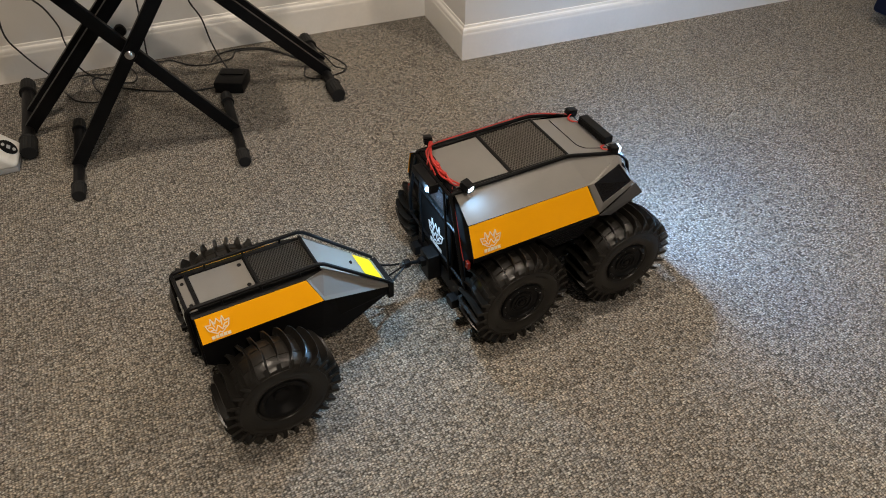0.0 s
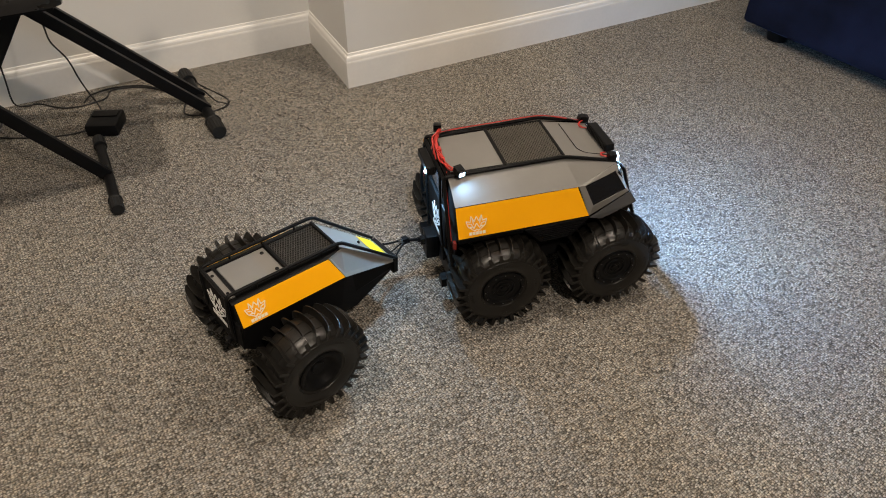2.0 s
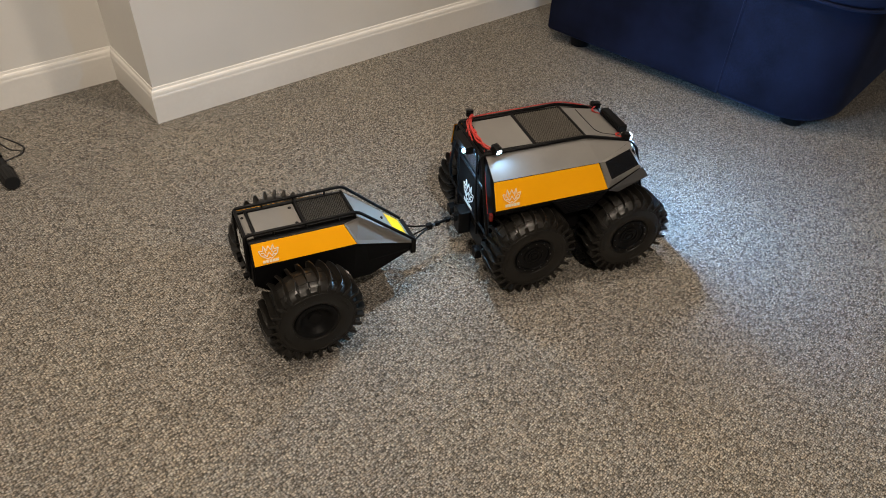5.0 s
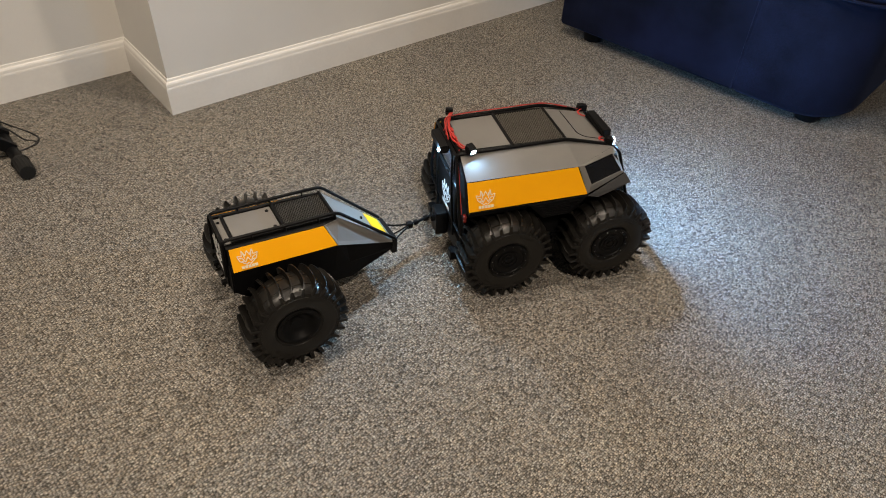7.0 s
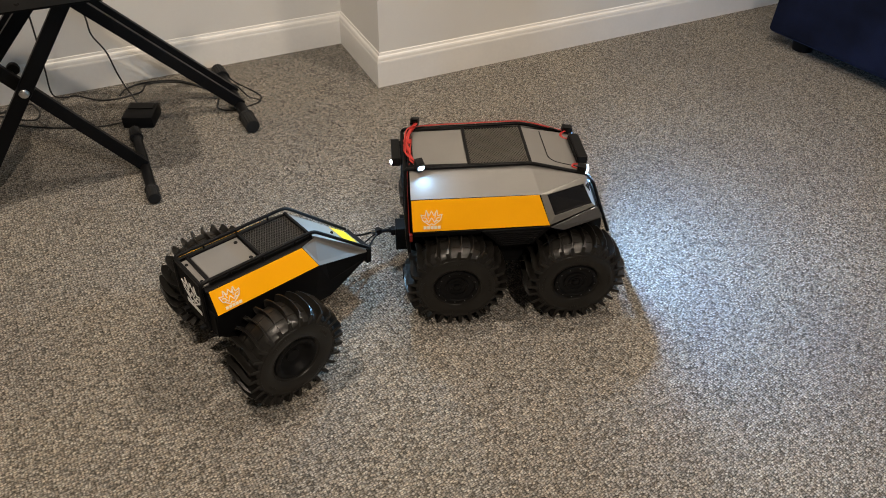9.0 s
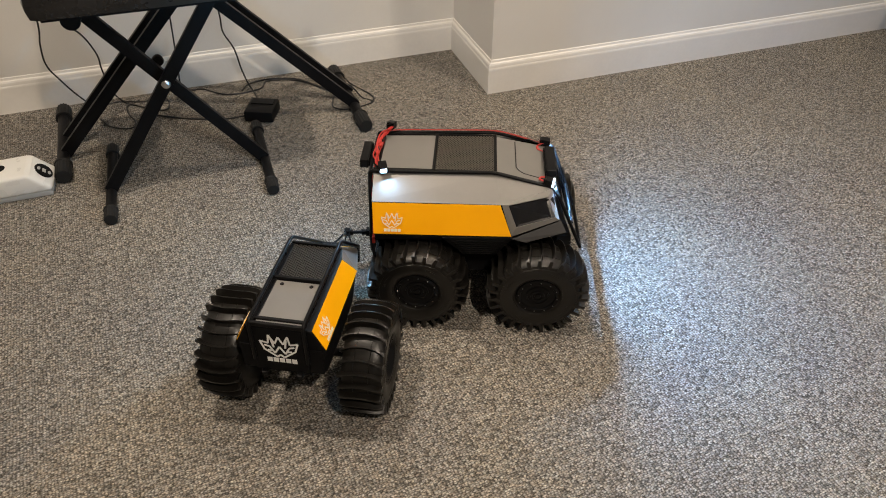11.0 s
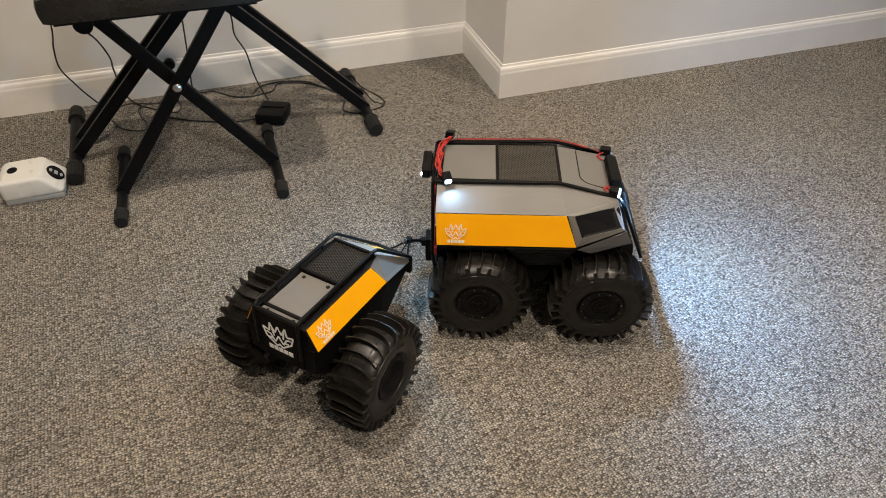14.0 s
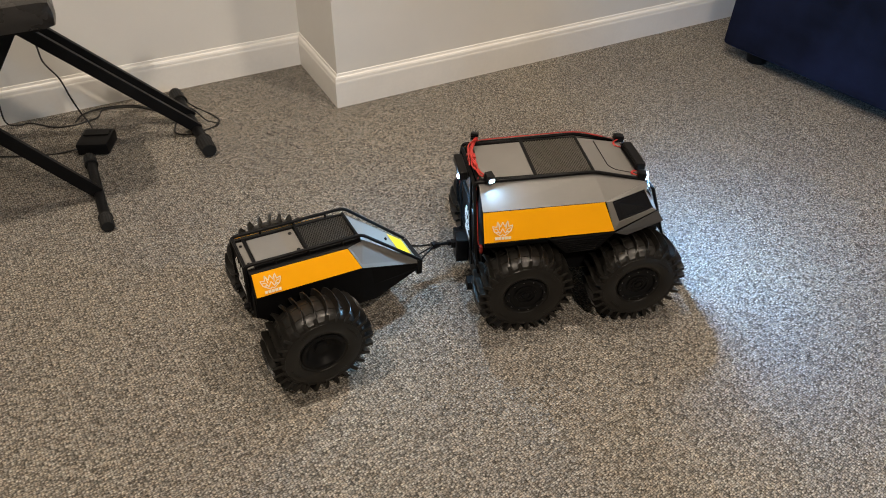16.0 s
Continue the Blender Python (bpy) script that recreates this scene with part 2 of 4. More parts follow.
def prism(bm, pts, vec, bevel=0.0, steps=2):
    """A flat polygon pushed along vec into a solid."""
    vec = Vector(vec)
    a = [bm.verts.new(p) for p in pts]
    b = [bm.verts.new(Vector(p) + vec) for p in pts]
    faces = [bm.faces.new(a), bm.faces.new(b[::-1])]
    n = len(pts)
    for i in range(n):
        faces.append(bm.faces.new((a[i], b[i], b[(i + 1) % n], a[(i + 1) % n])))
    if bevel:
        bmesh.ops.recalc_face_normals(bm, faces=faces)
        edges = list({e for f in faces for e in f.edges})
        bmesh.ops.bevel(bm, geom=edges, offset=bevel, segments=steps, affect="EDGES", profile=0.6)


def plate(bm, pts, thick, bevel=0.0):
    """A sheet through pts, its thickness going behind them (away from their normal)."""
    p = [Vector(q) for q in pts]
    n = (p[1] - p[0]).cross(p[2] - p[0]).normalized()
    prism(bm, p, -n * thick, bevel)


def tube(bm, pts, r, seg=8, closed=False):
    """A round bar along pts, mitred at its bends."""
    pts = [Vector(p) for p in pts]
    rings = []
    n = len(pts)
    d0 = (pts[1] - pts[0]).normalized()
    side = d0.cross(Vector((0, 0, 1)))
    if side.length < 1e-3:
        side = d0.cross(Vector((1, 0, 0)))
    side.normalize()
    for i, p in enumerate(pts):
        a = (p - pts[i - 1]).normalized() if i else (pts[1] - pts[0]).normalized()
        b = (pts[i + 1] - p).normalized() if i < n - 1 else a
        d = (a + b).normalized() if (a + b).length > 1e-6 else a
        side = (side - d * side.dot(d)).normalized()
        up = d.cross(side)
        k = 1 / max(0.5, d.dot(a))
        rings.append([bm.verts.new(p + (side * math.cos(t) + up * math.sin(t)) * r * (1 + (k - 1) * 0.5)) for t in (2 * math.pi * j / seg for j in range(seg))])
    for u, w in zip(rings, rings[1:]):
        for j in range(seg):
            bm.faces.new((u[j], u[(j + 1) % seg], w[(j + 1) % seg], w[j]))
    bm.faces.new(rings[0][::-1])
    bm.faces.new(rings[-1])


def rounded(pts, r, steps=3):
    """pts with each inner corner turned into a short arc."""
    pts = [Vector(p) for p in pts]
    out = [pts[0]]
    for a, b, c in zip(pts, pts[1:], pts[2:]):
        u, w = (a - b), (c - b)
        k = min(r, u.length * 0.45, w.length * 0.45)
        p, q = b + u.normalized() * k, b + w.normalized() * k
        for i in range(steps + 1):
            t = i / steps
            out.append(p * (1 - t) ** 2 + b * 2 * t * (1 - t) + q * t * t)
    return out + [pts[-1]]


def spline(pts, steps=8):
    """A smooth line through pts."""
    p = [Vector(q) for q in pts]
    p = [p[0] * 2 - p[1]] + p + [p[-1] * 2 - p[-2]]
    out = []
    for a, b, c, d in zip(p, p[1:], p[2:], p[3:]):
        for i in range(steps):
            t = i / steps
            out.append(0.5 * (2 * b + (c - a) * t + (2 * a - 5 * b + 4 * c - d) * t * t + (3 * b - a - 3 * c + d) * t ** 3))
    return out + [p[-2]]


def turned(bm, profile, seg):
    """A solid of revolution round y: profile of (y, r)."""
    rings = []
    for y, r in profile:
        rings.append([bm.verts.new((r * math.sin(2 * math.pi * j / seg), y, r * math.cos(2 * math.pi * j / seg))) for j in range(seg)] if r > 1e-6 else [bm.verts.new((0, y, 0))])
    for u, w in zip(rings, rings[1:]):
        for j in range(seg):
            k = (j + 1) % seg
            if len(u) == 1 and len(w) == 1:
                continue
            if len(u) == 1:
                bm.faces.new((u[0], w[k], w[j]))
            elif len(w) == 1:
                bm.faces.new((u[j], u[k], w[0]))
            else:
                bm.faces.new((u[j], u[k], w[k], w[j]))


def lattice(bm, o, u, v, pitch, w, h):
    """Crossing slanted strips over the field o + a u + b v (u, v: edge vectors)."""
    o, u, v = Vector(o), Vector(u), Vector(v)
    lu, lv = u.length, v.length
    eu, ev = u / lu, v / lv
    n = eu.cross(ev)
    for sgn in (1, -1):
        k = -lv
        while k < lu + lv:
            # strip: a = k + sgn*b*0.6
            ends = []
            for bb in (0.0, lv):
                ends.append([k + sgn * bb * 0.62, bb])
            (a0, b0), (a1, b1) = ends
            t0, t1 = 0.0, 1.0
            da = a1 - a0
            ta, tb = sorted(((0 - a0) / da, (lu - a0) / da))
            t0, t1 = max(t0, ta), min(t1, tb)
            if t1 - t0 > 0.02:
                p = o + eu * (a0 + da * t0) + ev * (lv * t0)
                q = o + eu * (a0 + da * t1) + ev * (lv * t1)
                s = (q - p).normalized().cross(n) * w / 2
                hh = n * h
                c = [bm.verts.new(x) for x in (p - s, p + s, q + s, q - s, p - s + hh, p + s + hh, q + s + hh, q - s + hh)]
                for f in ((4, 5, 6, 7), (0, 1, 5, 4), (1, 2, 6, 5), (2, 3, 7, 6), (3, 0, 4, 7)):
                    bm.faces.new([c[i] for i in f])
            k += pitch
    return bm


def emblem(bm, o, u, v, n, w=0.040):
    """An angular crown of thin strokes over a row of five short bars; o lower left corner, u and v edge vectors, n outward."""
    o, u, v, n = Vector(o), Vector(u), Vector(v), Vector(n).normalized()
    half = (((0, .76), (.21, .70)), ((0, .76), (.09, .46)), ((.09, .46), (.41, .20)), ((.21, .70), (.25, 1.0)), ((.25, 1.0), (.39, .70)), ((.39, .70), (.5, .96)),
            ((.41, .20), (.5, .29)), ((.10, .62), (.24, .58)), ((.24, .58), (.36, .34)), ((.36, .34), (.5, .60)), ((.30, .86), (.35, .56)), ((.18, .44), (.34, .42)))
    lines = half + tuple(((1 - a, c), (1 - d, e)) for (a, c), (d, e) in half)
    unit = u.length
    for (ax, ay), (bx, by) in lines:
        p, q = o + u * ax + v * ay, o + u * bx + v * by
        s = (q - p).normalized().cross(n) * w * unit / 2
        prism(bm, (p - s, p + s, q + s, q - s), n * 0.0006)
    for i in range(5):
        p = o + u * (0.12 + i * 0.165) + v * 0.0
        x, y = u * 0.135, v * 0.155
        prism(bm, (p, p + x, p + x + y, p + y), n * 0.0006)


# ---- the room ----
X0, X1, Y0, RECESS, HIGH, T = -3.6, 3.6, -5.2, 0.341, 2.4, 0.012


def structure(name, bm, material, label):
    return tagged(part(name, bm, material), label, kind="structure")


bm = bmesh.new()
box(bm, X0 - 0.1, X1 + 0.1, Y0 - 0.1, 0.6, -0.1, 0.0)
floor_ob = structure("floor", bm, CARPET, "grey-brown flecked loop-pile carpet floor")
bm = bmesh.new()
box(bm, T, X1 + 0.1, T, 0.6, 0.0, HIGH)
structure("wall_column", bm, WALL_GREY, "pale grey painted wall stepping forward into the room")
bm = bmesh.new()
box(bm, X0 - 0.1, T, RECESS + T, 0.6, 0.0, HIGH)
structure("wall_recess", bm, WALL_GREY, "pale grey painted wall set back behind the stand")
bm = bmesh.new()
box(bm, X0 - 0.1, X0, Y0, RECESS + T, 0.0, HIGH)
structure("wall_west", bm, WALL_GREY, "plain pale grey painted side wall")
bm = bmesh.new()
box(bm, X1, X1 + 0.1, Y0, T, 0.0, HIGH)
structure("wall_east", bm, WALL_GREY, "plain pale grey painted side wall")
bm = bmesh.new()
box(bm, X0 - 0.1, X1 + 0.1, Y0 - 0.1, Y0, 0.0, HIGH)
structure("wall_south", bm, WALL_GREY, "plain pale grey painted wall behind the viewer")
bm = bmesh.new()
box(bm, X0 - 0.1, X1 + 0.1, Y0 - 0.1, 0.6, HIGH, HIGH + 0.08)
structure("ceiling", bm, CEILING_WHITE, "plain white painted ceiling")


def baseboard():
    """Moulded skirting swept along recess wall, column side and front wall with mitred corners."""
    prof = [(0.0, 0.0), (0.0, 0.079), (0.0006, 0.0825), (0.0016, 0.0850), (0.0018, 0.0890), (0.0026, 0.0935), (0.0046, 0.0975), (0.0078, 0.1005), (0.0086, 0.1040), (0.0095, 0.107), (0.0125, 0.108), (0.0125, 0.0)]
    bm = bmesh.new()
    # (position of the face, direction into the wall)
    line = [((X0, RECESS), (0, 1)), ((0, RECESS), (1, 1)), ((0, 0), (1, 1)), ((X1, 0), (0, 1))]
    rings = [[bm.verts.new((x + d * dx, y + d * dy, z)) for d, z in prof] for (x, y), (dx, dy) in line]
    n = len(prof)
    for a, b in zip(rings, rings[1:]):
        for i in range(n - 1):
            bm.faces.new((a[i], b[i], b[i + 1], a[i + 1]))
    bm.faces.new(rings[0])
    bm.faces.new(rings[-1][::-1])
    structure("baseboard", bm, TRIM_WHITE, "white painted wooden baseboard with moulded top edge")


baseboard()


def downlight_ring(x, y):
    bm = bmesh.new()
    turned(bm, [(0.0, 0.075), (0.004, 0.095), (0.012, 0.1), (0.012, 0.075), (0.0, 0.075)], 32)
    for v in bm.verts:
        v.co = Vector((x + v.co.x, y + v.co.z, HIGH - v.co.y))
    tagged(part("ceiling_light", bm, TRIM_WHITE, None, smooth=True), "round white recessed ceiling light trim", "ceiling light", "ceiling lights")


for lx, ly, _ in LAMPS:
    downlight_ring(lx, ly)


# ---- wheels ----
HUB = 0.1005


def tyre_mesh():
    bm = bmesh.new()
    prof = [(-0.020, 0.040), (-0.0295, 0.0415), (-0.0345, 0.049), (-0.0368, 0.060), (-0.0366, 0.071), (-0.0345, 0.0805), (-0.0285, 0.0856), (-0.016, 0.0874), (0, 0.0880),
            (0.016, 0.0874), (0.0285, 0.0856), (0.0345, 0.0805), (0.0366, 0.071), (0.0368, 0.060), (0.0345, 0.049), (0.0295, 0.0415), (0.020, 0.040)]
    turned(bm, prof, 60)
    # moulding seams on the tread, raised rings on the outer sidewall
    for y in (-0.013, 0.013):
        turned(bm, [(y - 0.0011, 0.0870), (y - 0.0004, 0.0886), (y + 0.0004, 0.0886), (y + 0.0011, 0.0870)], 60)
    for r, y in ((0.0475, -0.0335), (0.0738, -0.0359)):
        turned(bm, [(y + 0.0010, r - 0.0013), (y - 0.0007, r - 0.0004), (y - 0.0007, r + 0.0004), (y + 0.0010, r + 0.0013)], 60)
    # short raised bars of moulded marks round the sidewall
    for start, count in ((0.35, 7), (2.0, 5), (3.5, 9), (5.2, 5)):
        for k in range(count):
            a = start + k * 0.072
            m = Matrix.Rotation(a, 4, "Y") @ Matrix.Translation((0, -0.0369, 0.0645))
            box(bm, -0.0016, 0.0016, -0.0004, 0.001, -0.0025, 0.0025, 0.0, m)
    bmesh.ops.recalc_face_normals(bm, faces=bm.faces)
    return bm


LUGS = 27


def lug_mesh():
    """One tall curved paddle across the tread, thin in the middle and widening into blocks that hang over both shoulders."""
    bm = bmesh.new()
    rows = []
    for k in range(13):
        s = -1 + k / 6
        y = 0.0372 * s
        bend = 0.075 * (1 - s * s)
        top = 0.1010 - 0.0050 * abs(s) ** 4
        low = 0.0865 - 0.0060 * abs(s) ** 4
        th = 0.0075 + 0.030 * abs(s) ** 6
        ring = []
        for r, e in ((low, -th - 0.012), (top - 0.0065, -th - 0.001), (top, -th * 0.8), (top, th * 0.8), (top - 0.0065, th + 0.001), (low, th + 0.012)):
            a = bend + e
            ring.append(bm.verts.new((r * math.sin(a), y, r * math.cos(a))))
        rows.append(ring)
    for u, w in zip(rows, rows[1:]):
        for j in range(5):
            bm.faces.new((u[j], u[j + 1], w[j + 1], w[j]))
    for ring, sy in ((rows[0], -1), (rows[-1], 1)):
        foot = [bm.verts.new((0.0745 * math.sin(e), sy * 0.0362, 0.0745 * math.cos(e))) for e in (-0.018, 0.018)]
        bm.faces.new((ring[2], ring[3], foot[1], foot[0]))
        bm.faces.new((ring[1], ring[2], foot[0]))
        bm.faces.new((ring[4], ring[3], foot[1]))
        bm.faces.new((ring[0], ring[1], foot[0]))
        bm.faces.new((ring[5], ring[4], foot[1]))
    bmesh.ops.recalc_face_normals(bm, faces=bm.faces)
    me = bpy.data.meshes.new("tread_bar")
    bm.to_mesh(me)
    bm.free()
    me.materials.append(RUBBER)
    return me


def rim_mesh(deep):
    bm = bmesh.new()
    if deep:
        turned(bm, [(-0.027, 0.0425), (-0.0335, 0.0420), (-0.0345, 0.040), (-0.0340, 0.0350), (-0.0320, 0.0325), (-0.0225, 0.026), (-0.0190, 0.020), (-0.0190, 0.013), (-0.0225, 0.012), (-0.0230, 0.0)], 48)
    else:
        prof = [(-0.027, 0.0425), (-0.0345, 0.0415), (-0.0352, 0.0395), (-0.0345, 0.0350), (-0.0310, 0.0335), (-0.0310, 0.0285), (-0.0300, 0.0270), (-0.0300, 0.0225),
                (-0.0325, 0.0220), (-0.0325, 0.0195), (-0.0300, 0.0190), (-0.0300, 0.0135), (-0.0325, 0.0130), (-0.0325, 0.0105), (-0.0300, 0.0100), (-0.0300, 0.006), (-0.0335, 0.0055), (-0.0335, 0.0)]
        turned(bm, prof, 48)
    return bm


TYRE = tyre_mesh()
TYRE_MESH = bpy.data.meshes.new("tyre")
TYRE.to_mesh(TYRE_MESH)
TYRE.free()
TYRE_MESH.materials.append(RUBBER)
TYRE_MESH.polygons.foreach_set("use_smooth", [True] * len(TYRE_MESH.polygons))
TYRE_MESH.set_sharp_from_angle(angle=radians(35))


def bolt_mesh(material):
    bm = bmesh.new()
    turned(bm, [(0.0, 0.0012), (-0.0010, 0.0012), (-0.0015, 0.0007), (-0.0015, 0.0)], 8)
    me = bpy.data.meshes.new("bolt")
    bm.to_mesh(me)
    bm.free()
    me.materials.append(material)
    return me


BOLT_MESH, DARK_BOLT_MESH, LUG_MESH = bolt_mesh(DULL_STEEL), bolt_mesh(BLACK_PLASTIC), lug_mesh()
WHEELS = []


def wheel(parent, x, y, deep, flip):
    """A wheel whose outer face looks along -y, or +y when flipped."""
    bm = bmesh.new()
    turned(bm, [(0.03, 0.0), (0.03, 0.012), (-0.008, 0.012), (-0.008, 0.0)], 20)
    turned(bm, [(0.022, 0.012), (0.022, 0.044), (0.019, 0.044), (0.019, 0.012)], 36)
    hub = part("wheel", bm, BLACK_PLASTIC, parent, "black balloon-tyred wheel", smooth=True)
    for v in hub.data.vertices:
        if flip:
            v.co.y = -v.co.y
    turn = pose(0, 0, 0, 0, 0, 180) if flip else Matrix()
    tyre = new("tyre", TYRE_MESH)
    tyre.parent, tyre.matrix_basis = hub, turn
    tagged(tyre, "smooth black rubber balloon tyre")
    for i in range(LUGS):
        bar = new("tread_bar", LUG_MESH)
        bar.parent, bar.matrix_basis = hub, turn @ pose(0, 0, 0, 0, 360 * i / LUGS, 0)
    rim = part("rim", rim_mesh(deep), BLACK_PLASTIC, hub, "deep-dished black rim" if deep else "black rim with concentric rings", smooth=True)
    rim.matrix_basis = turn
    n = 5 if deep else 12
    for i in range(n):
        a = 2 * math.pi * i / n + 0.2
        r, d = (0.0372, -0.0340) if deep else (0.0378, -0.0346)
        bolt = new("bolt", DARK_BOLT_MESH if deep else BOLT_MESH)
        bolt.parent = hub
        bolt.matrix_basis = turn @ pose(r * math.sin(a), d, r * math.cos(a))
    hub.location = (x, y, HUB)
    WHEELS.append((hub, parent.name, x, y))
    return hub


# ---- the six-sided off-road truck ----
def loft(bm, stations):
    """A closed hull through half sections of (x, y, z) from the top edge down, mirrored in y."""
    rings = []
    for half in stations:
        ring = [bm.verts.new((x, -y, z)) for x, y, z in half] + [bm.verts.new((x, y, z)) for x, y, z in reversed(half)]
        rings.append(ring)
    n = len(rings[0])
    for a, b in zip(rings, rings[1:]):
        for i in range(n):
            j = (i + 1) % n
            bm.faces.new((a[i], a[j], b[j], b[i]))
    bm.faces.new(rings[0])
    bm.faces.new(rings[-1][::-1])


def taper_roof(root):
    """Draws the roof in and down, more towards the nose, so that the upper sides lean as they do on the real toy."""
    def moved(p):
        high = min(1.0, max(0.0, (p.z - .2665) / .035))
        fore = min(1.0, max(0.0, (p.x - .03) / .10))
        inward = (.009 + .008 * fore) * high
        side = max(-1.0, min(1.0, p.y / .07))
        return Vector((p.x, p.y - side * inward, p.z - inward * .83))

    for ob in root.children:
        if ob.name.split(".")[0] in ("work_lamp", "wire_connector"):
            ob.matrix_basis.translation = moved(ob.matrix_basis.translation)
        elif ob.name.split(".")[0] != "wheel":
            for one in (ob, *ob.children):
                for v in one.data.vertices:
                    v.co = moved(v.co)


def raise_body(root, scale, lift):
    """Sets everything but the wheels and axles at its ride height."""
    for ob in root.children:
        if ob.name.split(".")[0] not in ("wheel", "axle"):
            ob.matrix_basis = Matrix.Translation((0, 0, lift)) @ Matrix.Scale(scale, 4) @ ob.matrix_basis


def led_cube(parent, at, turn_deg, tilt, glow, rim, hood=.0090):
    """A small black work lamp with a glowing face looking along its own -y."""
    m = pose(*at) @ pose(0, 0, 0, 0, 0, turn_deg) @ pose(0, 0, 0, tilt) @ Matrix.Scale(1.06, 4)
    bm = bmesh.new()
    box(bm, -0.0075, 0.0075, -0.005, 0.008, -0.0065, 0.0065, 0.0012)
    for k in range(4):
        box(bm, -0.007, 0.007, 0.008, 0.0105, -0.006 + k * 0.0034, -0.0045 + k * 0.0034)
    box(bm, -0.002, 0.002, -0.002, 0.002, -0.014, -0.006)
    ob = part("work_lamp", bm, BLACK_PLASTIC, parent, "small black cube lamp")
    ob.matrix_basis = m
    bm = bmesh.new()
    box(bm, -0.0052, 0.0052, -0.0084, -0.0078, -0.0043, 0.0043)
    part("lens", bm, glow, ob, "glowing white lens")
    bm = bmesh.new()
    box(bm, -.0066, .0066, -.0077, -.0048, -.0057, .0057)
    for x0, x1, z0, z1 in ((-.0066, -.0053, -.0057, .0057), (.0053, .0066, -.0057, .0057), (-.0053, .0053, -.0057, -.0044), (-.0053, .0053, .0044, .0057)):
        box(bm, x0, x1, -hood, -.0077, z0, z1)
    # the rim is no light source: its glow stands in for the lens's
    if rim:
        part("lens_rim", bm, LED_RIM, ob, "lamp rim made to glow in place of the turned-away lens")
    else:
        part("lens_collar", bm, BLACK_PLASTIC, ob)


